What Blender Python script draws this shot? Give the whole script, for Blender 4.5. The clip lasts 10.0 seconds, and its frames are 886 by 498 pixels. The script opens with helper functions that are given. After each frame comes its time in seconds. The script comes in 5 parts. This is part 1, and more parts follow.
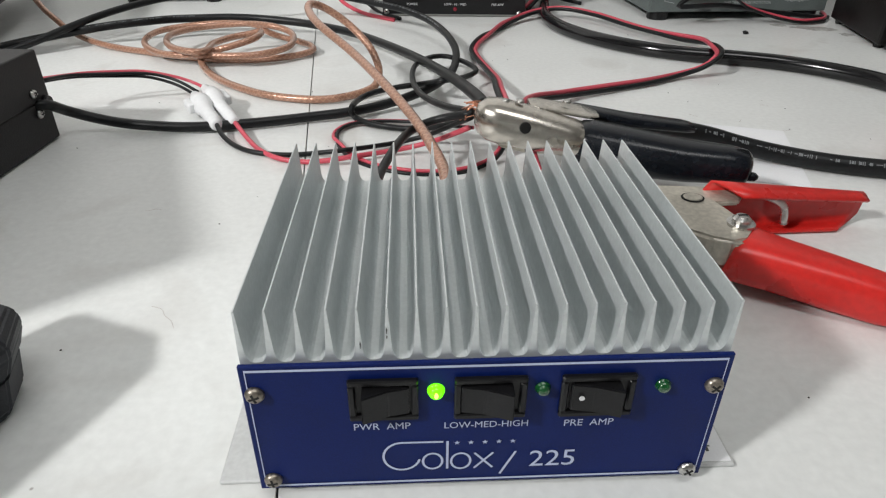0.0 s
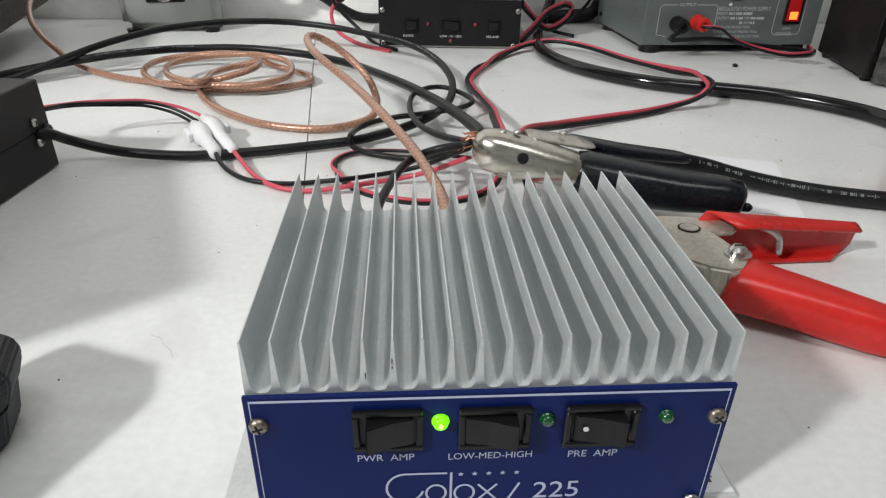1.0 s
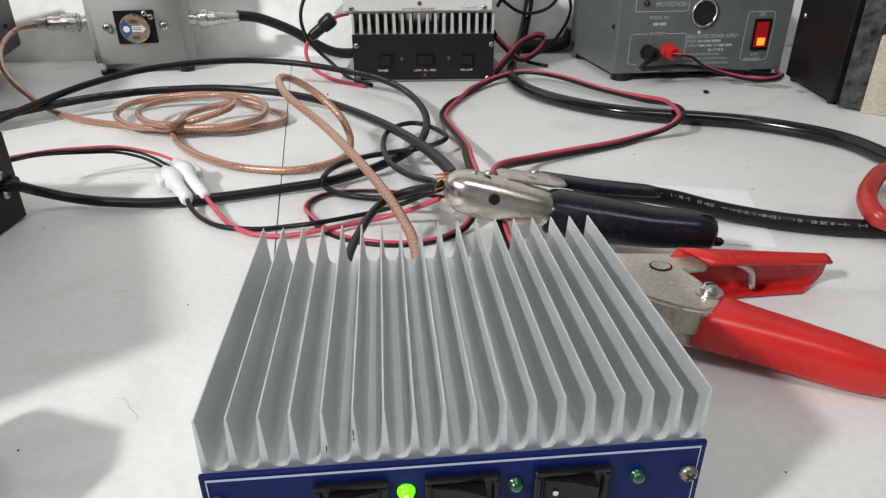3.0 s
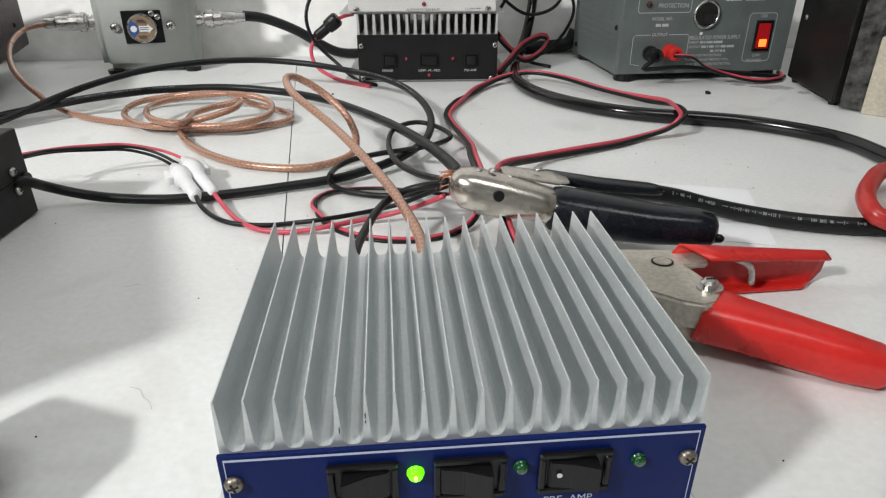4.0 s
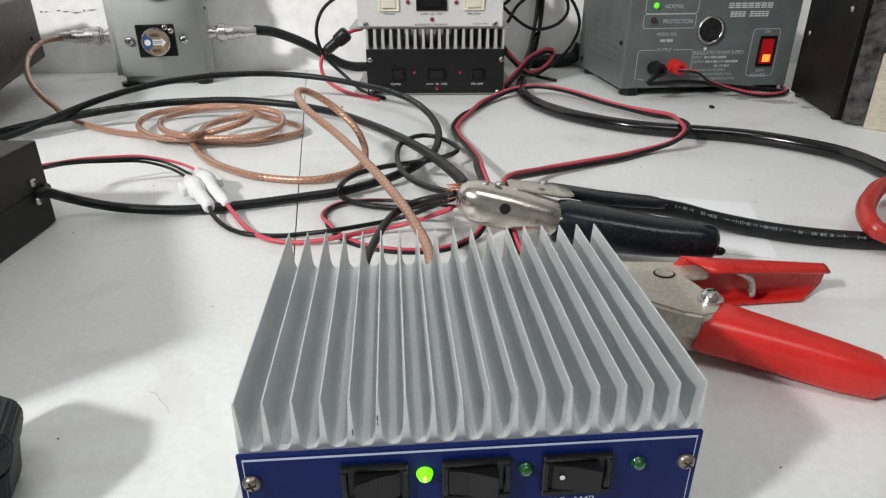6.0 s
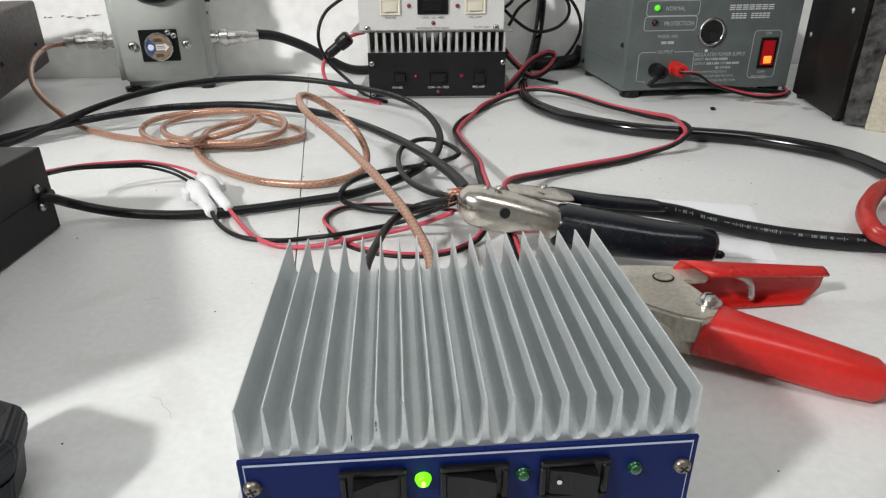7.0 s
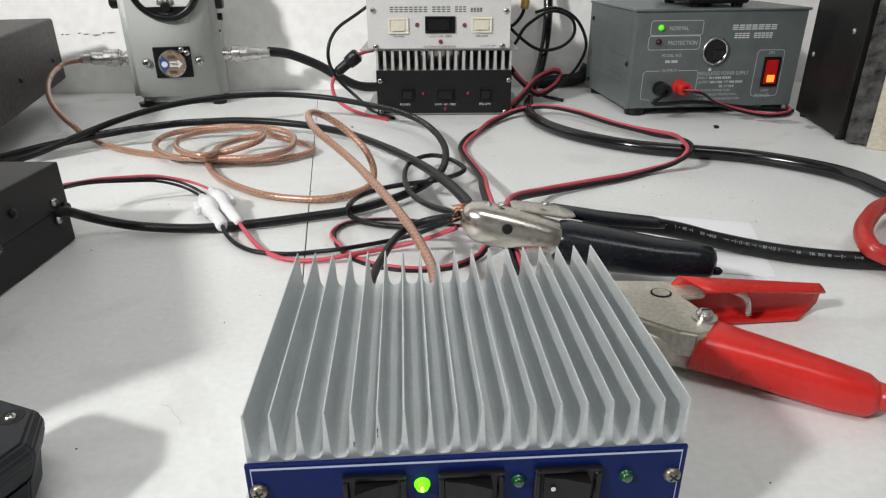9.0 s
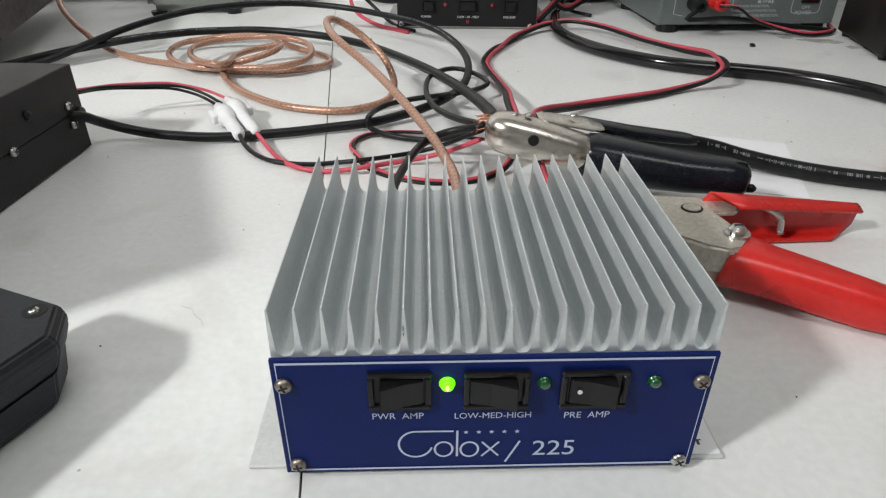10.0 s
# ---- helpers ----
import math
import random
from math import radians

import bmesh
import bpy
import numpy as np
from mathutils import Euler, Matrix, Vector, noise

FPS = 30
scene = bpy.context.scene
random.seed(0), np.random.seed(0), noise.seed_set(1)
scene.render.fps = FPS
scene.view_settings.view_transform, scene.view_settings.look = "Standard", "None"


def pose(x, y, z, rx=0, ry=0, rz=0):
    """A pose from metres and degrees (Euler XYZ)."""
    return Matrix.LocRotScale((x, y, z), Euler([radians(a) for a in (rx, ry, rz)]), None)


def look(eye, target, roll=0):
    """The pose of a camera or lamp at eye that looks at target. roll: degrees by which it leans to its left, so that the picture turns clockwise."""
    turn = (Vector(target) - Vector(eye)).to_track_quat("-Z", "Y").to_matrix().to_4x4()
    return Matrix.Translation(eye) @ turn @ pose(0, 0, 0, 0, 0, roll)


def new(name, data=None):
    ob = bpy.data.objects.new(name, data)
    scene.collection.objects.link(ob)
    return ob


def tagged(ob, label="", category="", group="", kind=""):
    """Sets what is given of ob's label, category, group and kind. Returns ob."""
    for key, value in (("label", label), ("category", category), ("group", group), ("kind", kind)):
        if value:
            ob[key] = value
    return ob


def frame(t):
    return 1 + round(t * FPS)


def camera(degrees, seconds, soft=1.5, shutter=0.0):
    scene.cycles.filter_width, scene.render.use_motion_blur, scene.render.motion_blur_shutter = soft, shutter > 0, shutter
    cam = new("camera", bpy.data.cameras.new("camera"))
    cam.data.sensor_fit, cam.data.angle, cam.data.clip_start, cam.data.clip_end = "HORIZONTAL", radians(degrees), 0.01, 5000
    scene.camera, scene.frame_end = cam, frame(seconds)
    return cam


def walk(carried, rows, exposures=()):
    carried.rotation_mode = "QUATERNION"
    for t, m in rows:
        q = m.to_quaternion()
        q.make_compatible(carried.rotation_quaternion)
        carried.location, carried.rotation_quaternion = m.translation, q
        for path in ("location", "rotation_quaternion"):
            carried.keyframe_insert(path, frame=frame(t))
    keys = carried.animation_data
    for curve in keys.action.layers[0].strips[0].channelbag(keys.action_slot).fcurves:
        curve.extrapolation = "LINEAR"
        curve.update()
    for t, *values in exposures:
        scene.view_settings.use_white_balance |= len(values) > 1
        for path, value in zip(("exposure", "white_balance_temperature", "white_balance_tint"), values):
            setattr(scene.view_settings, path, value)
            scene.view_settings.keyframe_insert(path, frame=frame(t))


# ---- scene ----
cam = camera(69.0, 10.0, soft=1.25)
PATH = [
    (0, (-0.023, -0.15, 0.191), (0.068, 1.555, -0.85), 0.5),
    (0.5, (-0.022, -0.151, 0.195), (0.077, 1.577, -0.808), 0.4),
    (1, (-0.027, -0.151, 0.193), (0.089, 1.595, -0.775), 1.0),
    (1.5, (-0.013, -0.135, 0.2), (0.167, 1.616, -0.75), -0.4),
    (2, (-0.018, -0.141, 0.203), (0.13, 1.623, -0.727), -0.8),
    (2.5, (-0.021, -0.145, 0.202), (0.116, 1.625, -0.718), -0.4),
    (2.7, (-0.018, -0.141, 0.203), (0.132, 1.631, -0.713), -0.5),
    (3.8, (-0.018, -0.152, 0.201), (0.152, 1.637, -0.676), 0.1),
    (4, (-0.021, -0.151, 0.203), (0.133, 1.628, -0.698), -0.1),
    (4.5, (-0.02, -0.156, 0.209), (0.111, 1.639, -0.663), -0.6),
    (5, (-0.018, -0.155, 0.208), (0.117, 1.635, -0.674), -0.6),
    (5.5, (-0.023, -0.16, 0.208), (0.105, 1.632, -0.67), -0.3),
    (6.8, (-0.023, -0.161, 0.208), (0.131, 1.637, -0.656), 0.4),
    (7, (-0.021, -0.162, 0.211), (0.106, 1.636, -0.657), -0.4),
    (7.5, (-0.016, -0.163, 0.213), (0.114, 1.641, -0.639), -0.6),
    (8, (-0.022, -0.168, 0.215), (0.094, 1.642, -0.628), -0.6),
    (8.5, (-0.025, -0.171, 0.214), (0.093, 1.642, -0.622), 0.1),
    (9, (-0.019, -0.172, 0.216), (0.086, 1.646, -0.612), -0.3),
    (9.5, (-0.019, -0.169, 0.207), (0.037, 1.567, -0.784), -0.3),
    (10, (-0.024, -0.168, 0.202), (0.032, 1.548, -0.823), 0.3),
]
walk(cam, [(t, look(eye, target, roll)) for t, eye, target, roll in PATH], [(0, -0.06), (1, -0.04), (2, 0.02), (9, 0.02), (9.6, -0.04), (10, -0.06)])

# world, lamps and exposure
world = bpy.data.worlds.new("room_air")
world.use_nodes = True
world.node_tree.nodes["Background"].inputs[0].default_value = (0.9, 0.95, 1.0, 1)
world.node_tree.nodes["Background"].inputs[1].default_value = 0.03
scene.world = world


def area_lamp(name, eye, target, sx, sy, watts, colour, spread=180):
    data = bpy.data.lights.new(name, "AREA")
    data.shape, data.size, data.size_y, data.energy, data.color = "RECTANGLE", sx, sy, watts, colour
    data.spread = radians(spread)
    ob = new(name, data)
    ob.matrix_world = look(eye, target)
    return ob


KEY = (-1.87, -1.09, 1.60)
AIM = (-0.42, 0.78, 0.20)
FILL = (0.05, -0.50, 2.02)
area_lamp("key_tube_light", KEY, AIM, 0.21, 0.18, 21.0, (1.0, 0.99, 0.975), 100)
# overhead fill, added to lift the shade between fins and on the bench
area_lamp("overhead_fill", FILL, (FILL[0], FILL[1] + 0.001, 0), 1.1, 0.5, 6.8, (0.95, 0.98, 1.0))


# materials
def mat(name, colour, rough=0.5, metal=0.0, vary=0.12, grain=900.0, stain=25.0, bump=0.0, bump_scale=600.0, coat=0.0, tint=None, emit=0.0, spread=0.0, spec=0.5):
    m = bpy.data.materials.new(name)
    m.use_nodes = True
    nt = m.node_tree
    n, l = nt.nodes, nt.links
    b = n["Principled BSDF"]
    b.inputs["Metallic"].default_value = metal
    b.inputs["Coat Weight"].default_value = coat
    b.inputs["Specular IOR Level"].default_value = spec
    co = n.new("ShaderNodeTexCoord")
    fine, wide = n.new("ShaderNodeTexNoise"), n.new("ShaderNodeTexNoise")
    fine.inputs["Scale"].default_value, wide.inputs["Scale"].default_value = grain, stain
    fine.inputs["Detail"].default_value, wide.inputs["Detail"].default_value = 2, 5
    l.new(co.outputs["Object"], fine.inputs["Vector"])
    l.new(co.outputs["Object"], wide.inputs["Vector"])
    add = n.new("ShaderNodeMath")
    add.operation = "ADD"
    l.new(fine.outputs[0], add.inputs[0])
    l.new(wide.outputs[0], add.inputs[1])
    ramp = n.new("ShaderNodeMapRange")
    ramp.inputs["From Min"].default_value, ramp.inputs["From Max"].default_value = 0.7, 1.3
    l.new(add.outputs[0], ramp.inputs["Value"])
    mix = n.new("ShaderNodeMix")
    mix.data_type = "RGBA"
    dark = tint or tuple(c * (1 - 2 * vary) for c in colour)
    mix.inputs[6].default_value = (*dark, 1)
    mix.inputs[7].default_value = (*[min(1, c * (1 + vary * 0.6)) for c in colour], 1)
    l.new(ramp.outputs[0], mix.inputs[0])
    last = mix.outputs[2]
    if spread:
        info, hue = n.new("ShaderNodeObjectInfo"), n.new("ShaderNodeMath")
        hue.operation, hue.inputs[1].default_value = "MULTIPLY_ADD", spread
        hue.inputs[2].default_value = 1 - spread / 2
        l.new(info.outputs["Random"], hue.inputs[0])
        hsv = n.new("ShaderNodeHueSaturation")
        l.new(hue.outputs[0], hsv.inputs["Value"])
        l.new(last, hsv.inputs["Color"])
        last = hsv.outputs[0]
    l.new(last, b.inputs["Base Color"])
    rr = n.new("ShaderNodeMapRange")
    rr.inputs["To Min"].default_value, rr.inputs["To Max"].default_value = max(0.03, rough - 0.1), min(1, rough + 0.1)
    l.new(wide.outputs[0], rr.inputs["Value"])
    l.new(rr.outputs[0], b.inputs["Roughness"])
    if bump:
        bn, bp = n.new("ShaderNodeTexNoise"), n.new("ShaderNodeBump")
        bn.inputs["Scale"].default_value, bn.inputs["Detail"].default_value = bump_scale, 4
        bp.inputs["Strength"].default_value, bp.inputs["Distance"].default_value = bump, 0.001
        l.new(co.outputs["Object"], bn.inputs["Vector"])
        l.new(bn.outputs[0], bp.inputs["Height"])
        l.new(bp.outputs[0], b.inputs["Normal"])
    if emit:
        b.inputs["Emission Color"].default_value, b.inputs["Emission Strength"].default_value = (*colour, 1), emit
    return m


def laminate():
    """White worktop laminate: faint greasy stains, scratches and dark specks."""
    m = mat("white_laminate", (0.76, 0.775, 0.765), 0.42, vary=0.04, grain=220, stain=7, bump=0.02, bump_scale=500)
    nt = m.node_tree
    n, l = nt.nodes, nt.links
    b = n["Principled BSDF"]
    base = b.inputs["Base Color"].links[0].from_socket
    co = n.new("ShaderNodeTexCoord")
    voro = n.new("ShaderNodeTexVoronoi")
    voro.inputs["Scale"].default_value = 38
    l.new(co.outputs["Object"], voro.inputs["Vector"])
    spot = n.new("ShaderNodeMapRange")
    spot.inputs["From Min"].default_value, spot.inputs["From Max"].default_value = 0.012, 0.034
    spot.inputs["To Min"].default_value, spot.inputs["To Max"].default_value = 0.65, 0.0
    l.new(voro.outputs["Distance"], spot.inputs["Value"])
    patch = n.new("ShaderNodeTexNoise")
    patch.inputs["Scale"].default_value = 14
    l.new(co.outputs["Object"], patch.inputs["Vector"])
    gate = n.new("ShaderNodeMapRange")
    gate.inputs["From Min"].default_value, gate.inputs["From Max"].default_value = 0.5, 0.56
    l.new(patch.outputs[0], gate.inputs["Value"])
    mul = n.new("ShaderNodeMath")
    mul.operation = "MULTIPLY"
    l.new(spot.outputs[0], mul.inputs[0])
    l.new(gate.outputs[0], mul.inputs[1])
    mix = n.new("ShaderNodeMix")
    mix.data_type = "RGBA"
    mix.inputs[7].default_value = (0.16, 0.13, 0.11, 1)
    l.new(mul.outputs[0], mix.inputs[0])
    l.new(base, mix.inputs[6])
    # thin smears of grime
    sm = n.new("ShaderNodeTexNoise")
    sm.inputs["Scale"].default_value, sm.inputs["Detail"].default_value, sm.inputs["Distortion"].default_value = 9, 9, 1.2
    l.new(co.outputs["Object"], sm.inputs["Vector"])
    sr = n.new("ShaderNodeMapRange")
    sr.inputs["From Min"].default_value, sr.inputs["From Max"].default_value = 0.55, 0.8
    sr.inputs["To Max"].default_value = 0.65
    l.new(sm.outputs[0], sr.inputs["Value"])
    mix2 = n.new("ShaderNodeMix")
    mix2.data_type = "RGBA"
    mix2.inputs[7].default_value = (0.5, 0.48, 0.45, 1)
    l.new(sr.outputs[0], mix2.inputs[0])
    l.new(mix.outputs[2], mix2.inputs[6])
    l.new(mix2.outputs[2], b.inputs["Base Color"])
    return m


def braid():
    """Copper braid under a clear amber jacket, laid along the cable's own length."""
    m = mat("amber_braid", (0.37, 0.185, 0.12), 0.3, 0.25, vary=0.1, grain=300, stain=30, coat=0.6)
    nt = m.node_tree
    n, l = nt.nodes, nt.links
    b = n["Principled BSDF"]
    base = b.inputs["Base Color"].links[0].from_socket
    uv, sep = n.new("ShaderNodeUVMap"), n.new("ShaderNodeSeparateXYZ")
    l.new(uv.outputs[0], sep.inputs[0])
    waves = []
    for sign in (1, -1):
        k = n.new("ShaderNodeMath")
        k.operation, k.inputs[1].default_value = "MULTIPLY", 1150.0
        l.new(sep.outputs[0], k.inputs[0])
        v = n.new("ShaderNodeMath")
        v.operation, v.inputs[1].default_value = "MULTIPLY_ADD", sign * 2 * math.pi * 4
        l.new(sep.outputs[1], v.inputs[0])
        l.new(k.outputs[0], v.inputs[2])
        s = n.new("ShaderNodeMath")
        s.operation = "SINE"
        l.new(v.outputs[0], s.inputs[0])
        waves.append(s)
    mul = n.new("ShaderNodeMath")
    mul.operation = "MAXIMUM"
    l.new(waves[0].outputs[0], mul.inputs[0])
    l.new(waves[1].outputs[0], mul.inputs[1])
    r = n.new("ShaderNodeMapRange")
    r.inputs["From Min"].default_value, r.inputs["From Max"].default_value = 0.72, 1.0
    r.inputs["To Max"].default_value = 0.32
    l.new(mul.outputs[0], r.inputs["Value"])
    mix = n.new("ShaderNodeMix")
    mix.data_type = "RGBA"
    mix.inputs[7].default_value = (0.8, 0.5, 0.34, 1)
    l.new(r.outputs[0], mix.inputs[0])
    l.new(base, mix.inputs[6])
    l.new(mix.outputs[2], b.inputs["Base Color"])
    bp = n.new("ShaderNodeBump")
    bp.inputs["Strength"].default_value, bp.inputs["Distance"].default_value = 0.3, 0.0003
    l.new(mul.outputs[0], bp.inputs["Height"])
    l.new(bp.outputs[0], b.inputs["Normal"])
    return m


TABLE = laminate()
AMBER = braid()
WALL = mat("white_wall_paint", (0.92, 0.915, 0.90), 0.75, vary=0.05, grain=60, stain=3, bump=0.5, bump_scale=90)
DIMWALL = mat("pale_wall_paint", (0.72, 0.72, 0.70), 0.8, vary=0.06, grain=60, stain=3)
FLOOR = mat("grey_floor", (0.22, 0.21, 0.2), 0.5, vary=0.15, grain=80, stain=4)
CEIL = mat("white_ceiling_paint", (0.78, 0.78, 0.77), 0.8, vary=0.04, grain=60, stain=3)
SINK = mat("satin_silver_finish", (0.695, 0.73, 0.735), 0.5, 0.6, vary=0.05, grain=500, stain=35, bump=0.015, bump_scale=900, spec=0.35)
SINK_OLD = mat("old_silver_finish", (0.62, 0.62, 0.6), 0.4, 0.4, vary=0.08, grain=600, stain=30)
# darker copy of the plate grey: shade on the far flanges, as colour
PLATE_SHADED = mat("shaded_grey_plate", (0.42, 0.42, 0.41), 0.5, 0.3, vary=0.1, grain=400, stain=25)
PLATE = mat("pale_grey_plate", (0.62, 0.63, 0.63), 0.45, 0.2, vary=0.06, grain=500, stain=30)
BLUE = mat("blue_panel_paint", (0.0042, 0.0145, 0.108), 0.42, vary=0.12, grain=2200, stain=40, bump=0.04, bump_scale=2500, spec=0.16)
PRINT = mat("pale_print", (0.5, 0.56, 0.74), 0.5, vary=0.04)
WHITE = mat("white_print", (0.72, 0.73, 0.74), 0.5, vary=0.05)
GREYPRINT = mat("grey_print", (0.52, 0.55, 0.55), 0.5, vary=0.08)
CABLEPRINT = mat("worn_cable_print", (0.2, 0.21, 0.22), 0.6, vary=0.2)
DARKPRINT = mat("dark_print", (0.06, 0.06, 0.065), 0.5, vary=0.1)
BLACK = mat("black_plastic", (0.009, 0.009, 0.010), 0.30, vary=0.2, grain=900, stain=40, bump=0.05, bump_scale=1500, spec=0.3)
BLACKP = mat("black_panel_paint", (0.010, 0.010, 0.011), 0.45, vary=0.2, grain=900, stain=30, spec=0.3)
JACKET = mat("black_cable_jacket", (0.009, 0.010, 0.011), 0.4, vary=0.25, grain=300, stain=30, bump=0.05, bump_scale=400, spec=0.3)
GLOSSY = mat("glossy_black_jacket", (0.006, 0.006, 0.007), 0.15, vary=0.25, grain=300, stain=20)
VINYL = mat("black_vinyl", (0.007, 0.009, 0.013), 0.24, vary=0.2, grain=300, stain=60, bump=0.12, bump_scale=160, spec=0.3)
RED = mat("red_vinyl", (0.62, 0.022, 0.018), 0.3, vary=0.08, grain=300, stain=35, bump=0.08, bump_scale=140)
REDWIRE = mat("red_wire", (0.60, 0.075, 0.11), 0.38, vary=0.08, grain=300, stain=25)
REDCABLE = mat("red_cable_jacket", (0.5, 0.03, 0.025), 0.35, vary=0.12, grain=300, stain=25)
NICKEL = mat("nickel_plate", (0.66, 0.62, 0.56), 0.26, 1.0, vary=0.1, grain=300, stain=45, bump=0.1, bump_scale=120)
DULL = mat("dull_nickel", (0.56, 0.525, 0.45), 0.38, 0.45, vary=0.14, grain=400, stain=50, bump=0.06, bump_scale=300)
STEEL = mat("steel", (0.6, 0.59, 0.57), 0.28, 1.0, vary=0.12, grain=900, stain=120)
BRASSY = mat("tarnished_screw", (0.36, 0.32, 0.27), 0.38, 0.85, vary=0.25, grain=900, stain=200)
COPPER = mat("copper_strand", (0.7, 0.32, 0.2), 0.3, 1.0, vary=0.15)
GOLD = mat("gold_plate", (0.75, 0.52, 0.16), 0.3, 1.0, vary=0.1)
CREAM = mat("cream_plastic", (0.78, 0.74, 0.62), 0.35, vary=0.04)
ALU = mat("brushed_alu_panel", (0.7, 0.7, 0.69), 0.45, 0.15, vary=0.05, grain=500, stain=20)
HAMMER = mat("grey_green_enamel", (0.125, 0.148, 0.145), 0.42, vary=0.14, grain=700, stain=40, bump=0.25, bump_scale=500)
METER = mat("pale_grey_green_enamel", (0.42, 0.44, 0.415), 0.4, vary=0.05, grain=500, stain=18, bump=0.05, bump_scale=700)
CABINET = mat("worn_black_paint", (0.012, 0.011, 0.011), 0.5, vary=0.5, grain=260, stain=30, bump=0.35, bump_scale=500, spec=0.3)
# bare steel; the dark surroundings it mirrors are put into the base colour
REFLECTSTEEL = mat("steel_with_dark_reflection", (0.10, 0.098, 0.095), 0.4, 0.6, vary=0.45, grain=160, stain=60)
CASE = mat("charcoal_enamel", (0.021, 0.02, 0.021), 0.5, vary=0.2, grain=900, stain=30, bump=0.25, bump_scale=900, spec=0.3)
BROWN = mat("brown_black_enamel", (0.055, 0.042, 0.04), 0.5, vary=0.55, grain=160, stain=22, bump=0.45, bump_scale=400, spec=0.3)
RUBBER = mat("dark_plastic_shell", (0.021, 0.023, 0.028), 0.5, vary=0.2, grain=700, stain=40, bump=0.2, bump_scale=1200, spec=0.3)
NYLON = mat("milky_nylon", (0.78, 0.79, 0.8), 0.35, vary=0.04, grain=200, stain=60)
PAPER = mat("white_paper", (0.84, 0.85, 0.87), 0.7, vary=0.02)
BEIGE = mat("beige_panel", (0.56, 0.51, 0.41), 0.5, vary=0.14, grain=300, stain=25)
LEDON = mat("lit_green_led", (0.13, 0.9, 0.004), 0.2, emit=1.6, vary=0.0)
LEDCORE = mat("led_core", (0.5, 1.0, 0.08), 0.2, emit=4.0, vary=0.0)
LEDGREEN = mat("unlit_green_led", (0.008, 0.075, 0.02), 0.12, vary=0.1, coat=0.8)
LEDRED = mat("unlit_red_led", (0.24, 0.018, 0.035), 0.2, vary=0.1, coat=0.5)
LEDDARK = mat("dark_red_led", (0.05, 0.01, 0.012), 0.2, vary=0.1, coat=0.5)
LEDSMALL = mat("small_lit_green_led", (0.12, 0.7, 0.03), 0.2, emit=0.6, vary=0.0)
GLOWRED = mat("glowing_red_rocker", (0.32, 0.008, 0.01), 0.25, emit=0.25, vary=0.0)
GLOWHOT = mat("glowing_orange_rocker", (1.0, 0.22, 0.03), 0.25, emit=1.6, vary=0.0)
GLASS = mat("meter_face", (0.75, 0.75, 0.72), 0.15, vary=0.03, coat=1.0)
FIBRE = mat("brown_fibre", (0.42, 0.34, 0.31), 0.7)
HOLE = mat("dark_hole", (0.006, 0.006, 0.006), 0.7, vary=0.1)
DIFFUSE = mat("lamp_diffuser", (1.0, 0.97, 0.93), 0.5, emit=3.0, vary=0.0)


# building helpers
def part(name, bm, material, parent=None, label="", smooth=False, m=None):
    me = bpy.data.meshes.new(name)
    bm.normal_update()
    bm.to_mesh(me)
    bm.free()
    me.materials.append(material)
    if smooth:
        for p in me.polygons:
            p.use_smooth = True
    ob = new(name, me)
    ob.parent = parent
    if m is not None:
        ob.matrix_basis = m
    if label:
        ob["label"] = label
    return ob


def share(name, ob, parent, m):
    o = new(name, ob.data)
    o.parent, o.matrix_basis = parent, m
    return o


def thing(name, m, label, category, group=""):
    ob = new(name)
    ob.empty_display_size = 0.02
    ob.matrix_basis = m
    return tagged(ob, label, category, group)


def box(x0, x1, y0, y1, z0, z1, bevel=0.0, seg=2, bm=None):
    b = bmesh.new()
    bmesh.ops.create_cube(b, size=1)
    bmesh.ops.transform(b, matrix=Matrix.Translation(((x0 + x1) / 2, (y0 + y1) / 2, (z0 + z1) / 2)) @ Matrix.Diagonal((x1 - x0, y1 - y0, z1 - z0, 1)), verts=b.verts)
    if bevel:
        bmesh.ops.bevel(b, geom=b.edges[:], offset=bevel, segments=seg, affect="EDGES", profile=0.5)
    return merged(bm, b)


def merged(bm, b):
    if bm is None:
        return b
    me = bpy.data.meshes.new("tmp")
    b.to_mesh(me)
    b.free()
    bm.from_mesh(me)
    bpy.data.meshes.remove(me)
    return bm


def lathe(profile, n=24, m=None, bm=None):
    """A body of revolution about z from (radius, height) pairs, closed at both ends."""
    b = bmesh.new()
    rings = [[b.verts.new((r * math.cos(2 * math.pi * k / n), r * math.sin(2 * math.pi * k / n), z)) for k in range(n)] for r, z in profile]
    for a, c in zip(rings, rings[1:]):
        for k in range(n):
            b.faces.new((a[k], a[(k + 1) % n], c[(k + 1) % n], c[k]))
    b.faces.new(rings[0][::-1])
    b.faces.new(rings[-1])
    if m is not None:
        bmesh.ops.transform(b, matrix=m, verts=b.verts)
    return merged(bm, b)


FACE = pose(0, 0, 0, 90)  # turns a thing built along +z to look along -y


def prism(outline, y0, y1, m=None, bm=None):
    """An outline in x and z, drawn out along y."""
    b = bmesh.new()
    fa = [b.verts.new((x, y0, z)) for x, z in outline]
    fb = [b.verts.new((x, y1, z)) for x, z in outline]
    b.faces.new(fa)
    b.faces.new(fb[::-1])
    k = len(outline)
    for i in range(k):
        b.faces.new((fa[i], fb[i], fb[(i + 1) % k], fa[(i + 1) % k]))
    bmesh.ops.recalc_face_normals(b, faces=b.faces[:])
    if m is not None:
        bmesh.ops.transform(b, matrix=m, verts=b.verts)
    return merged(bm, b)


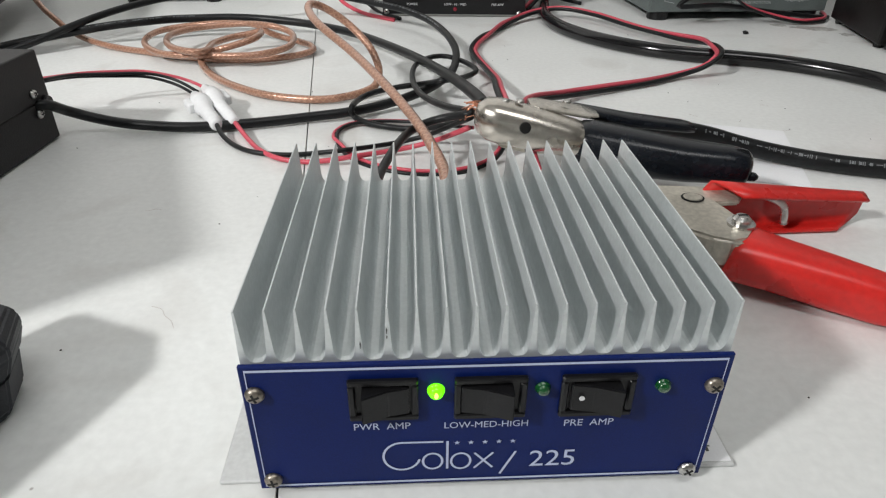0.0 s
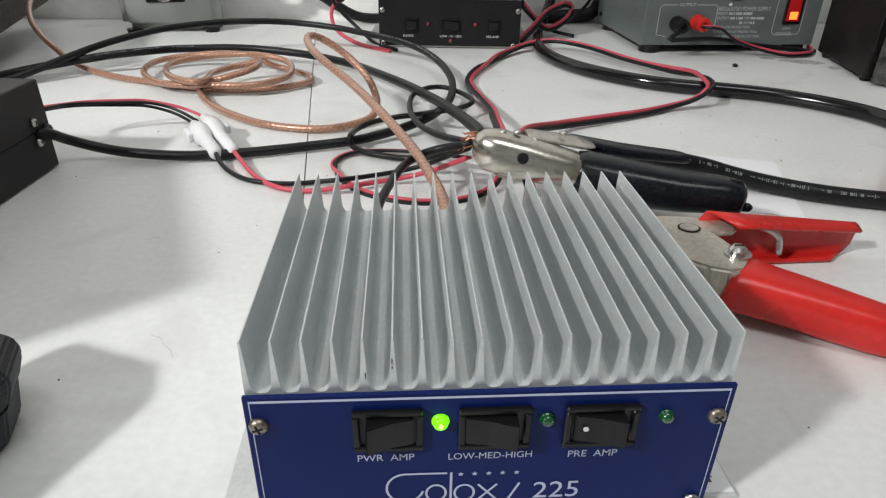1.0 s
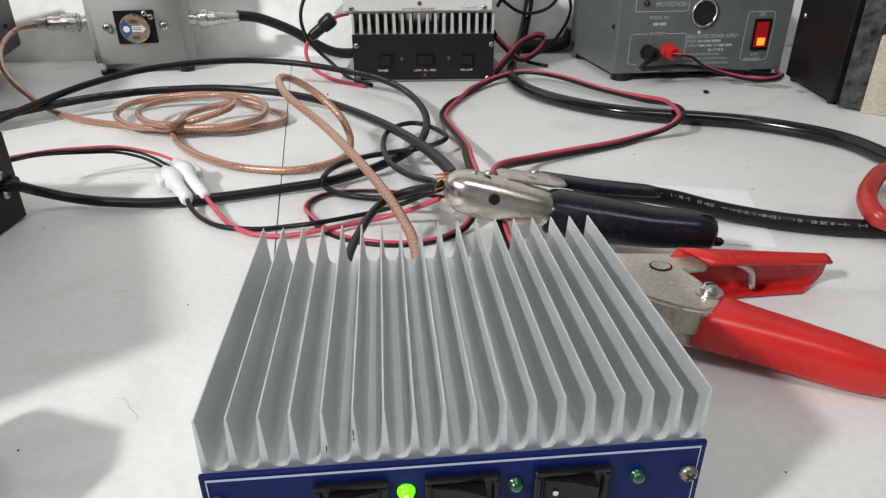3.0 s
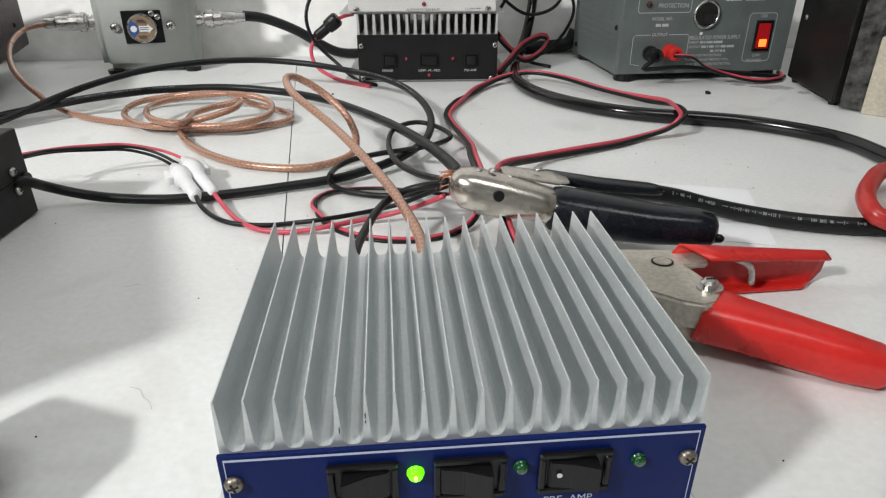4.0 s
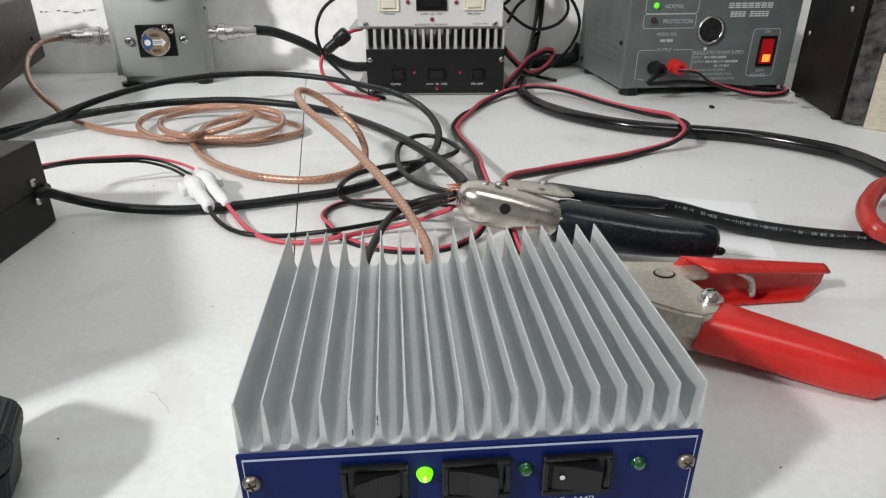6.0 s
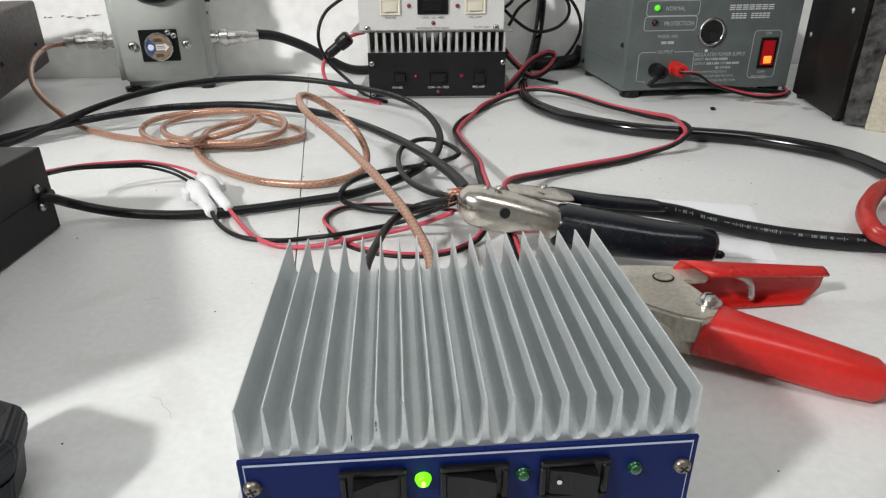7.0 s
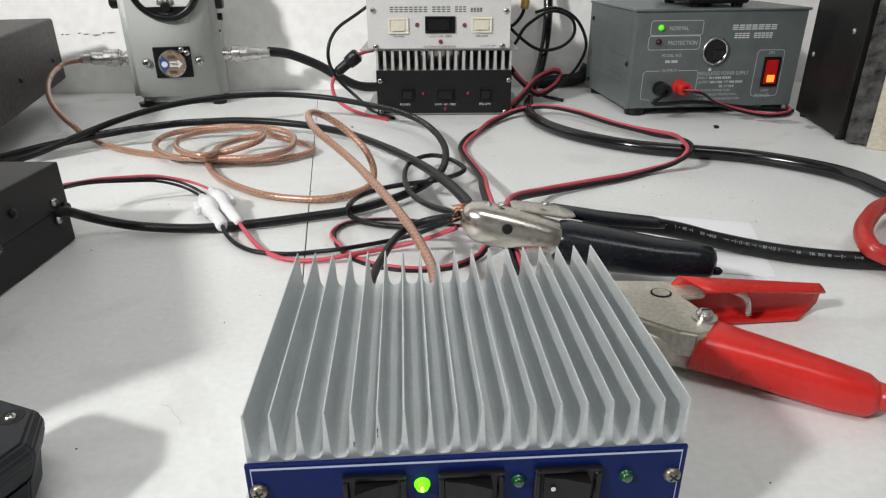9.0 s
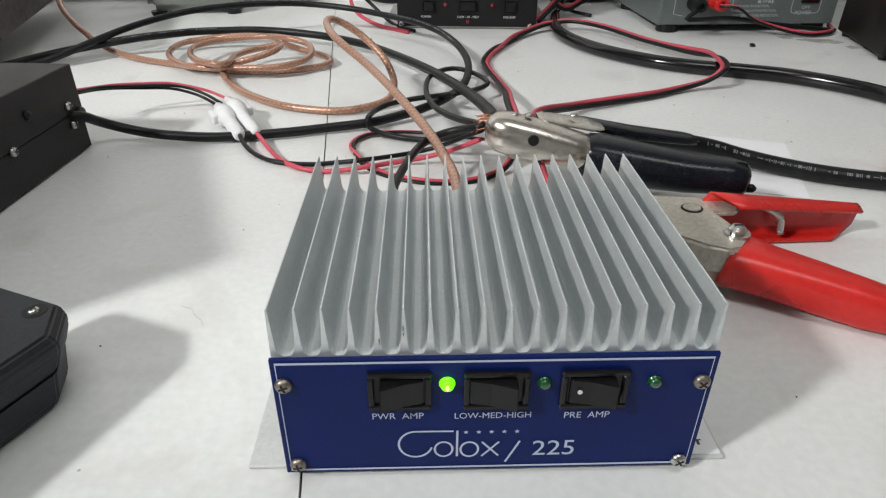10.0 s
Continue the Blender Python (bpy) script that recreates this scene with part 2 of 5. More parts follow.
def spline(points, step=0.006):
    """Points along a smooth Catmull-Rom line through the given ones."""
    p = [Vector(q) for q in points]
    p = [p[0] * 2 - p[1], *p, p[-1] * 2 - p[-2]]
    out = []
    for i in range(1, len(p) - 2):
        a, b, c, d = p[i - 1:i + 3]
        k = max(2, int((c - b).length / step))
        for j in range(k):
            t = j / k
            out.append(0.5 * (2 * b + (c - a) * t + (2 * a - 5 * b + 4 * c - d) * t * t + (3 * b - a - 3 * c + d) * t ** 3))
    out.append(p[-2])
    return out


def tube(line, r, n=12, bm=None):
    """A round cable along the line, with its length and girth as UV. r: a number, or a function of 0..1."""
    b = bmesh.new()
    uv = b.loops.layers.uv.new("UVMap")
    side, rings, run = None, [], [0.0]
    for i, p in enumerate(line):
        way = (line[min(i + 1, len(line) - 1)] - line[max(i - 1, 0)]).normalized()
        side = (side or way.orthogonal())
        side = (side - way * side.dot(way)).normalized()
        up = way.cross(side)
        rr = r(i / (len(line) - 1)) if callable(r) else r
        rings.append([b.verts.new(p + (side * math.cos(2 * math.pi * k / n) + up * math.sin(2 * math.pi * k / n)) * rr) for k in range(n)])
        if i:
            run.append(run[-1] + (p - line[i - 1]).length)
    for i in range(len(rings) - 1):
        for k in range(n):
            f = b.faces.new((rings[i][k], rings[i][(k + 1) % n], rings[i + 1][(k + 1) % n], rings[i + 1][k]))
            for lp, (u, v) in zip(f.loops, ((run[i], k / n), (run[i], (k + 1) / n), (run[i + 1], (k + 1) / n), (run[i + 1], k / n))):
                lp[uv].uv = (u, v)
    b.faces.new(rings[0][::-1])
    b.faces.new(rings[-1])
    bmesh.ops.recalc_face_normals(b, faces=b.faces[:])
    return merged(bm, b)


def lettering(text, parent, x0, x1, z0, z1, material, y=-0.0002, name="lettering", shear=0.0):
    """Words in the built-in font, fitted to a box on a panel that looks along -y."""
    cu = bpy.data.curves.new("tmp", "FONT")
    cu.body, cu.shear, cu.resolution_u = text, shear, 3
    ob = new("tmp", cu)
    me = bpy.data.meshes.new_from_object(ob.evaluated_get(bpy.context.evaluated_depsgraph_get()))
    bpy.data.objects.remove(ob)
    bpy.data.curves.remove(cu)
    xs, ys = [v.co.x for v in me.vertices], [v.co.y for v in me.vertices]
    for v in me.vertices:
        v.co = (x0 + (v.co.x - min(xs)) / (max(xs) - min(xs)) * (x1 - x0), y, z0 + (v.co.y - min(ys)) / (max(ys) - min(ys)) * (z1 - z0))
    me.materials.clear()
    me.materials.append(material)
    o = new(name, me)
    o.parent = parent
    return o


def bars(parent, cells, material, y=-0.0003, name="small_print"):
    """Plain bars for writing that cannot be read."""
    bm = bmesh.new()
    for x0, x1, z0, z1 in cells:
        box(x0, x1, y, y + 0.0003, z0, z1, bm=bm)
    return tagged(part(name, bm, material, parent), kind="stuff")


def stroke(points, width, y, depth=0.0003, closed=False, bm=None):
    """A flat printed line of even width on a panel that looks along -y."""
    b = bmesh.new()
    k = len(points)
    left, right = [], []
    for i, (x, z) in enumerate(points):
        a = points[(i - 1) % k] if closed or i else points[i]
        c = points[(i + 1) % k] if closed or i < k - 1 else points[i]
        d = Vector((c[0] - a[0], c[1] - a[1])).normalized() * width / 2
        left.append(b.verts.new((x - d.y, y, z + d.x)))
        right.append(b.verts.new((x + d.y, y, z - d.x)))
    for i in range(k if closed else k - 1):
        j = (i + 1) % k
        b.faces.new((left[i], right[i], right[j], left[j]))
    bmesh.ops.recalc_face_normals(b, faces=b.faces[:])
    return merged(bm, b)


def rounded(x0, x1, z0, z1, r, n=5):
    pts = []
    for cx, cz, a in ((x1 - r, z1 - r, 0), (x0 + r, z1 - r, 90), (x0 + r, z0 + r, 180), (x1 - r, z0 + r, 270)):
        pts += [(cx + r * math.cos(radians(a + 90 * k / n)), cz + r * math.sin(radians(a + 90 * k / n))) for k in range(n + 1)]
    return pts


def arc(cx, cz, rx, rz, a0, a1, n=16):
    return [(cx + rx * math.cos(radians(a0 + (a1 - a0) * k / n)), cz + rz * math.sin(radians(a0 + (a1 - a0) * k / n))) for k in range(n + 1)]


def pan_screw(parent, m, r, material, turn=20):
    """A pan-head cross screw that looks along its own +z."""
    head = part("screw", lathe([(r, 0), (r, r * 0.25), (r * 0.85, r * 0.55), (r * 0.5, r * 0.75), (r * 0.05, r * 0.8)], 18), material, parent, smooth=True, m=m)
    b = box(-r * 0.55, r * 0.55, -r * 0.12, r * 0.12, r * 0.55, r * 0.815)
    box(-r * 0.12, r * 0.12, -r * 0.55, r * 0.55, r * 0.55, r * 0.82, bm=b)
    part("cross_slot", b, HOLE, head, m=pose(0, 0, 0, 0, 0, turn))
    return head


def rocker_switch(parent, x0, x1, z0, z1, y, body_mat, key_mat, tilt=1, dot=False, hot=None, hi=0.0044, gap=1.25, span=None):
    """A rocker switch in a panel that looks along -y: bezel with a rim, and a two-slope rocker."""
    w, h = x1 - x0, z1 - z0
    cx, cz = (x0 + x1) / 2, (z0 + z1) / 2
    b = bmesh.new()
    rim = min(w, h) * 0.13
    for q in ((-w / 2, w / 2, h / 2 - rim, h / 2), (-w / 2, w / 2, -h / 2, -h / 2 + rim), (-w / 2, -w / 2 + rim, -h / 2 + rim, h / 2 - rim), (w / 2 - rim, w / 2, -h / 2 + rim, h / 2 - rim)):
        box(q[0], q[1], -0.0022, 0, q[2], q[3], bevel=rim * 0.22, seg=1, bm=b)
    box(-w / 2 + rim * 0.5, w / 2 - rim * 0.5, -0.0008, 0, -h / 2 + rim * 0.5, h / 2 - rim * 0.5, bm=b)
    sw = part("rocker_switch", b, body_mat, parent, m=pose(cx, y, cz))
    a, c = w / 2 - rim * gap, h / 2 - rim * (gap * 0.5 + 0.62)
    lo, off = 0.0022, 0.0
    if span:
        a, off = (span[1] - span[0]) * w / 2, (span[0] + span[1] - 1) * w / 2
    if w >= h:
        pts = [(-a, 0), (a, 0), (a, -(lo if tilt > 0 else hi)), (a * 0.1 * tilt, -0.0034), (-a, -(hi if tilt > 0 else lo))]
        bm = bmesh.new()
        fa = [bm.verts.new((x, yy, -c)) for x, yy in pts]
        fb = [bm.verts.new((x, yy, c)) for x, yy in pts]
    else:
        pts = [(-c, 0), (c, 0), (c, -(lo if tilt > 0 else hi)), (0, -0.0034), (-c, -(hi if tilt > 0 else lo))]
        bm = bmesh.new()
        fa = [bm.verts.new((-a, yy, zz)) for zz, yy in pts]
        fb = [bm.verts.new((a, yy, zz)) for zz, yy in pts]
    bm.faces.new(fa)
    bm.faces.new(fb[::-1])
    for i in range(5):
        bm.faces.new((fa[i], fb[i], fb[(i + 1) % 5], fa[(i + 1) % 5]))
    bmesh.ops.recalc_face_normals(bm, faces=bm.faces[:])
    bmesh.ops.bevel(bm, geom=bm.edges[:], offset=0.0004, segments=2, affect="EDGES")
    part("rocker", bm, key_mat, sw, m=pose(off, 0, 0))
    if dot:
        part("white_dot", lathe([(0.0009, 0), (0.0009, 0.0003)], 12, FACE), WHITE, sw, m=pose(off - a * 0.62, -0.0034, 0.0010))
    if hot:
        part("lit_half", box(-a * 0.7, a * 0.6, -0.0048, -0.0036, -c * 0.85, -c * 0.25, 0.0006, 2), hot, sw)
    return sw


def led(parent, x, z, r, material, y=0.0):
    return part("indicator_led", lathe([(r * 1.12, 0), (r * 1.12, r * 0.3), (r, r * 0.35), (r, r * 0.55), (r * 0.86, r * 0.95), (r * 0.5, r * 1.2), (r * 0.04, r * 1.28)], 18, FACE), material, parent, smooth=True, m=pose(x, y, z))


# the room: walls, ceiling, floor and worktop
def slab(name, x0, x1, y0, y1, z0, z1, material, label):
    return tagged(part(name, box(x0, x1, y0, y1, z0, z1), material), label, name.split("_")[0], kind="structure")


slab("wall_north", -2.4, 2.1, 1.005, 1.144, -0.75, 2.1, WALL, "white painted plaster wall behind the workbench")
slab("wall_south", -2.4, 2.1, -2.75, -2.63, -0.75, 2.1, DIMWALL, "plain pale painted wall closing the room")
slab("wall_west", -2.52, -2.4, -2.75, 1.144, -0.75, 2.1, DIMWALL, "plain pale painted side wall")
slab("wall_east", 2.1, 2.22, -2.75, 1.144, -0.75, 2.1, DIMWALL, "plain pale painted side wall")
slab("ceiling", -2.52, 2.22, -2.75, 1.144, 2.1, 2.2, CEIL, "plain white painted ceiling")
slab("floor", -2.52, 2.22, -2.75, 1.144, -0.85, -0.75, FLOOR, "plain grey floor under the workbench")


# unseen fixture made up to house the added overhead fill
def fill_fixture(x, y, w, d):
    t = thing("fill_fixture", pose(x, y, 2.1), "unseen white ceiling fixture with a bright diffuser, added round the fill light", "ceiling light", "ceiling lights")
    b = bmesh.new()
    for q in ((-w / 2 - 0.03, w / 2 + 0.03, d / 2, d / 2 + 0.03), (-w / 2 - 0.03, w / 2 + 0.03, -d / 2 - 0.03, -d / 2), (-w / 2 - 0.03, -w / 2, -d / 2, d / 2), (w / 2, w / 2 + 0.03, -d / 2, d / 2)):
        box(q[0], q[1], q[2], q[3], -0.06, 0, 0.004, bm=b)
    part("frame", b, CEIL, t)
    part("diffuser", box(-w / 2, w / 2, -d / 2, d / 2, -0.05, -0.03), DIFFUSE, t)


hang = thing("work_light", look(KEY, AIM) @ pose(0, 0, 0.03), "white work light hanging from the ceiling, aimed at the bench", "lamp")
part("housing", box(-0.18, 0.18, -0.155, 0.155, 0.0, 0.06, 0.006), CEIL, hang)
part("diffuser", box(-0.16, 0.16, -0.135, 0.135, -0.012, -0.001), DIFFUSE, hang)
part("rod", lathe([(0.008, 0.0), (0.008, 2.1 - KEY[2] - 0.02)], 10), STEEL, hang, m=(look(KEY, AIM) @ pose(0, 0, 0.03)).inverted() @ pose(KEY[0], KEY[1], KEY[2] + 0.02))
fill_fixture(FILL[0], FILL[1], 1.1, 0.5)

# worktop of two boards with an open joint between them
bench = thing("workbench", pose(0, 0, 0), "white laminate workbench with a straight joint between two boards", "workbench")
SEAM = ((-0.1718, 1.0035), (-0.0367, -0.36))


def board(x_far, a, b_, name):
    bm = bmesh.new()
    gap = 0.0005 if x_far > 0 else -0.0005
    pts = [(a[0] + gap, a[1]), (x_far, a[1]), (x_far, b_[1]), (b_[0] + gap, b_[1])]
    lo = [bm.verts.new((x, y, -0.03)) for x, y in pts]
    hi = [bm.verts.new((x, y, 0)) for x, y in pts]
    bm.faces.new(lo)
    bm.faces.new(hi)
    for i in range(4):
        bm.faces.new((lo[i], lo[(i + 1) % 4], hi[(i + 1) % 4], hi[i]))
    bmesh.ops.recalc_face_normals(bm, faces=bm.faces[:])
    return part(name, bm, TABLE, bench)


board(-1.3, SEAM[0], SEAM[1], "tabletop")
board(1.5, SEAM[0], SEAM[1], "tabletop")
part("under_board", box(-1.28, 1.48, -0.34, 0.999, -0.05, -0.0305), CASE, bench)
for x, y in ((-1.2, -0.28), (1.4, -0.28), (-1.2, 0.945), (1.4, 0.945)):
    part("leg", box(x - 0.03, x + 0.03, y - 0.03, y + 0.03, -0.75, -0.0505, 0.004), CASE, bench)


# amplifiers with finned heat sinks
def amplifier(m, w, panel_mat, sink_mat, label, fins=18, flange=0.016, depth=0.130, top=0.060, tip=0.0785, panel_label="", plate=None, straight=False):
    t = thing("amplifier", m, label, "amplifier", "amplifiers on the bench")
    hw = w / 2
    part("base_plate", box(-hw - flange, hw + flange, 0.003, depth + 0.004, 0, 0.0018, 0.0005, 1), plate or PLATE, t, "pale grey mounting plate with side flanges")
    part("body", box(-hw + 0.001, hw - 0.001, 0.0005, depth, 0.0019, top - 0.006, 0.0006, 1), sink_mat, t)
    sink = part("heat_sink", box(-hw + 0.0002, hw - 0.0002, 0.0006, depth, top - 0.0059, top - 0.0016, 0.0004, 1), sink_mat, t, "ribbed satin silver heat sink")
    p = (w - 0.0008) / (fins - 1 + 0.16)
    e = 0.00035
    half = [(0.5, -0.0018), (0.5, -0.0001), (0.36, 0.0), (0.27, 0.0005), (0.19, 0.0017), (0.13, 0.0042), (0.035, tip - top - 0.0002), (0.020, tip - top)]
    outline = [(-u * p, top + z) for u, z in half] + [(u * p, top + z) for u, z in half[::-1]]
    if straight:
        outline = [(-p / 2, top - 0.0018), (-p / 2, top - 0.0008), (-p * 0.38, top - 0.0004), (-p * 0.22, top + 0.001), (-p * 0.19, top + 0.004), (-p * 0.15, tip), (p * 0.15, tip), (p * 0.19, top + 0.004), (p * 0.22, top + 0.001), (p * 0.38, top - 0.0004), (p / 2, top - 0.0008), (p / 2, top - 0.0018)]
    first = None
    for k in range(fins):
        x = -hw + 0.0004 + p * 0.08 + k * p
        o = outline
        if k in (0, fins - 1):
            s = -1 if k == 0 else 1
            o = [(max(q, -p * 0.08) if s < 0 else min(q, p * 0.08), z) for q, z in outline]
            part("fin", prism(o, 0.0012, depth), sink_mat, sink, m=pose(x, 0, 0))
        elif first is None:
            first = part("fin", prism(o, 0.0012, depth), sink_mat, sink, m=pose(x, 0, 0))
        else:
            share("fin", first, sink, pose(x, 0, 0))
    panel = part("front_panel", box(-hw, hw, -0.0016, 0, 0.0032, top + 0.0007, 0.0003, 1), panel_mat, t, panel_label)
    return t, panel


amp, front = amplifier(pose(0, 0.002, 0) @ Matrix.Diagonal((1, 1, 0.967, 1)), 0.1545, BLUE, SINK, "silver finned amplifier with a blue front panel, switched on", tip=0.0801, panel_label="blue painted panel with a pale border line")
PF = -0.0019
part("border_line", stroke([(-0.0752, 0.0052), (0.0752, 0.0052), (0.0752, 0.0589), (-0.0752, 0.0589)], 0.0010, PF, closed=True), PRINT, front)
for x, z, mt, tr in ((-0.0732, 0.0492, BRASSY, 20), (0.0728, 0.0478, BRASSY, 50), (-0.0724, 0.0084, BRASSY, 10), (0.0720, 0.0068, STEEL, 35)):
    pan_screw(front, pose(x, -0.0016, z, 90), 0.0031, mt, tr)
rocker_switch(front, -0.0444, -0.0224, 0.0374, 0.0549, -0.0016, BLACK, BLACK, tilt=1, hi=0.0068, gap=1.5, span=(0.20, 0.87))
rocker_switch(front, -0.0110, 0.0120, 0.0370, 0.0547, -0.0016, BLACK, BLACK, tilt=-1, hi=0.0068, gap=1.5, span=(0.09, 0.80))
rocker_switch(front, 0.0229, 0.0467, 0.0366, 0.0545, -0.0016, BLACK, BLACK, tilt=-1, dot=True, hi=0.0064, gap=1.5, span=(0.14, 0.80))
lit = led(front, -0.0168, 0.0489, 0.0025, LEDON, -0.0016)
lit["label"] = "glowing green indicator"
part("led_core", lathe([(0.0009, 0.0028), (0.0010, 0.0030), (0.0006, 0.0034), (0.0001, 0.0035)], 12, FACE @ Matrix.Diagonal((0.7, 1.3, 1, 1))), LEDCORE, lit)
led(front, 0.0172, 0.0486, 0.0023, LEDGREEN, -0.0016)
led(front, 0.0560, 0.0484, 0.0023, LEDGREEN, -0.0016)
lettering("PWR  AMP", front, -0.0435, -0.0251, 0.0316, 0.0346, PRINT, PF)
lettering("LOW-MED-HIGH", front, -0.0140, 0.0136, 0.0312, 0.0341, PRINT, PF)
lettering("PRE  AMP", front, 0.0257, 0.0422, 0.0306, 0.0336, PRINT, PF)
lettering("225", front, 0.0154, 0.0311, 0.0108, 0.0188, PRINT, PF)
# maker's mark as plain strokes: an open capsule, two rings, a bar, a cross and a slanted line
MW = 0.00082
b = stroke([(-0.0143, 0.0247), (-0.0220, 0.0248), (-0.0285, 0.0248)] + arc(-0.0283, 0.0180, 0.0062, 0.0068, 95, 345, 18), MW, PF)
stroke(arc(-0.0179, 0.0151, 0.0033, 0.0039, 0, 360, 24)[:-1], MW, PF, closed=True, bm=b)
stroke([(-0.0129, 0.0110), (-0.0129, 0.0250)], MW, PF, bm=b)
stroke(arc(-0.0083, 0.0148, 0.0033, 0.0039, 0, 360, 24)[:-1], MW, PF, closed=True, bm=b)
stroke([(-0.0037, 0.0187), (0.0027, 0.0110)], MW, PF, bm=b)
stroke([(0.0027, 0.0187), (-0.0037, 0.0110)], MW, PF - 0.0001, bm=b)
stroke([(0.0104, 0.0188), (0.0054, 0.0074)], MW, PF, bm=b)
part("maker_mark", b, PRINT, front)
for k in range(5):
    cx, cz = -0.0097 + k * 0.0047, 0.0240
    bm = bmesh.new()
    vs = [bm.verts.new((cx + (0.0011 if i % 2 == 0 else 0.00045) * math.sin(math.pi * i / 5), PF, cz + (0.0011 if i % 2 == 0 else 0.00045) * math.cos(math.pi * i / 5))) for i in range(10)]
    bm.faces.new(vs)
    part("star", bm, PRINT, front)
# chipped paint on two fin ends
for x, z, h in ((-0.0316, 0.0715, 0.0013), (-0.0316, 0.0690, 0.0006), (-0.0398, 0.0660, 0.0015)):
    part("paint_chip", prism([(x - 0.00012, z - h), (x + 0.0001, z - h * 0.7), (x + 0.0002, z + h * 0.2), (x, z + h), (x - 0.00015, z + h * 0.5)], 0.0009, 0.0014), HOLE, amp)
# white sticker on the right flange, with scribbles
sticker = part("sticker", box(0.0775, 0.0922, 0.0045, 0.040, 0.0019, 0.0021), PAPER, amp, "white sticker with dark handwriting")
b = bmesh.new()
for k in range(7):
    y = 0.009 + k * 0.0042
    x = 0.0795 + 0.006 * random.random()
    box(x, x + 0.0012, y, y + 0.0022, 0.0022, 0.0023, bm=b)
    box(x - 0.0008, x + 0.0022, y + 0.0022, y + 0.0028, 0.0022, 0.0023, bm=b)
part("handwriting", b, DARKPRINT, sticker)
part("socket", lathe([(0.008, 0), (0.008, 0.006), (0.0065, 0.007), (0.0065, 0.016)], 20, pose(0, 0, 0, -90)), STEEL, amp, m=pose(-0.004, 0.130, 0.030))

far = pose(0.0388, 0.7812, 0, 0, 0, -3.2) @ Matrix.Scale(1.203, 4)
low, lp = amplifier(far, 0.163, BLACKP, SINK_OLD, "older silver finned amplifier with a black front panel, under another", fins=18, depth=0.135, top=0.054, tip=0.0765, flange=0.018, plate=PLATE_SHADED, straight=True)
up, upanel = amplifier(far @ pose(-0.0057, 0.0015, 0.0766), 0.1675, ALU, SINK_OLD, "older silver amplifier with a pale panel, stacked on a black one", fins=18, depth=0.137, top=0.0565, tip=0.076, flange=0.011, plate=PLATE_SHADED, straight=True)
for x, z in ((-0.0771, 0.0424), (0.0781, 0.0428), (-0.077, 0.006), (0.0745, 0.0045)):
    pan_screw(lp, pose(x, -0.0016, z, 90), 0.0032, STEEL, 30)
for x, z in ((-0.0763, 0.046), (0.0782, 0.0448), (-0.0747, 0.0055), (0.0746, 0.0060)):
    pan_screw(upanel, pose(x, -0.0016, z, 90), 0.0034, STEEL, 40)
for x0, x1 in ((-0.0525, -0.036), (-0.0095, 0.0125), (0.043, 0.0585)):
    rocker_switch(lp, x0, x1, 0.0185, 0.0335, -0.0016, BLACK, BLACK, tilt=-1)
for x, z in ((-0.025, 0.0275), (0.0295, 0.0275), (0.0015, 0.0090)):
    led(lp, x, z, 0.0020, LEDRED, -0.0016)
lettering("POWER", lp, -0.0535, -0.0415, 0.0130, 0.0155, WHITE, PF)
lettering("LOW - HI - MED", lp, -0.0110, 0.0140, 0.0130, 0.0155, WHITE, PF)
lettering("PRE-AMP", lp, 0.0430, 0.0570, 0.0130, 0.0155, WHITE, PF)
rocker_switch(upanel, -0.0590, -0.0352, 0.0198, 0.0378, -0.0016, CREAM, CREAM, tilt=1, gap=1.75)
rocker_switch(upanel, -0.0161, 0.0193, 0.0205, 0.0392, -0.0016, BLACK, BLACK, tilt=-1, gap=1.7, span=(0.18, 0.81))
rocker_switch(upanel, 0.0384, 0.0623, 0.0207, 0.0378, -0.0016, CREAM, CREAM, tilt=1, gap=1.75)
for x, z in ((-0.0256, 0.0298), (0.0299, 0.0294), (0.0019, 0.0110)):
    led(upanel, x, z, 0.0022, LEDRED, -0.0016)
lettering("POWER", upanel, -0.0530, -0.0405, 0.0158, 0.0180, DARKPRINT, PF)
lettering("LOW - HI - MED", upanel, -0.0110, 0.0150, 0.0156, 0.0180, DARKPRINT, PF)
lettering("PRE-AMP", upanel, 0.0430, 0.0580, 0.0158, 0.0180, DARKPRINT, PF)
lettering("AUTOMATIC SIDE BAND", upanel, -0.0180, 0.0200, 0.0042, 0.0064, DARKPRINT, PF)
lettering("CLASS AB1", upanel, 0.0490, 0.0670, 0.0052, 0.0070, DARKPRINT, PF)
cells, x = [], -0.0567
for count, wd, h in ((8, 0.0056, 0.0058), (4, 0.0056, 0.0058), (3, 0.0046, 0.0058), (4, 0.0036, 0.0040)):
    for k in range(count):
        cells += [(x, x + wd * 0.72, 0.0438 + h * q, 0.0438 + h * q + 0.0011) for q in (0, 0.42, 0.84)]
        x += wd
    x += 0.0042
bars(upanel, cells, DARKPRINT, PF)

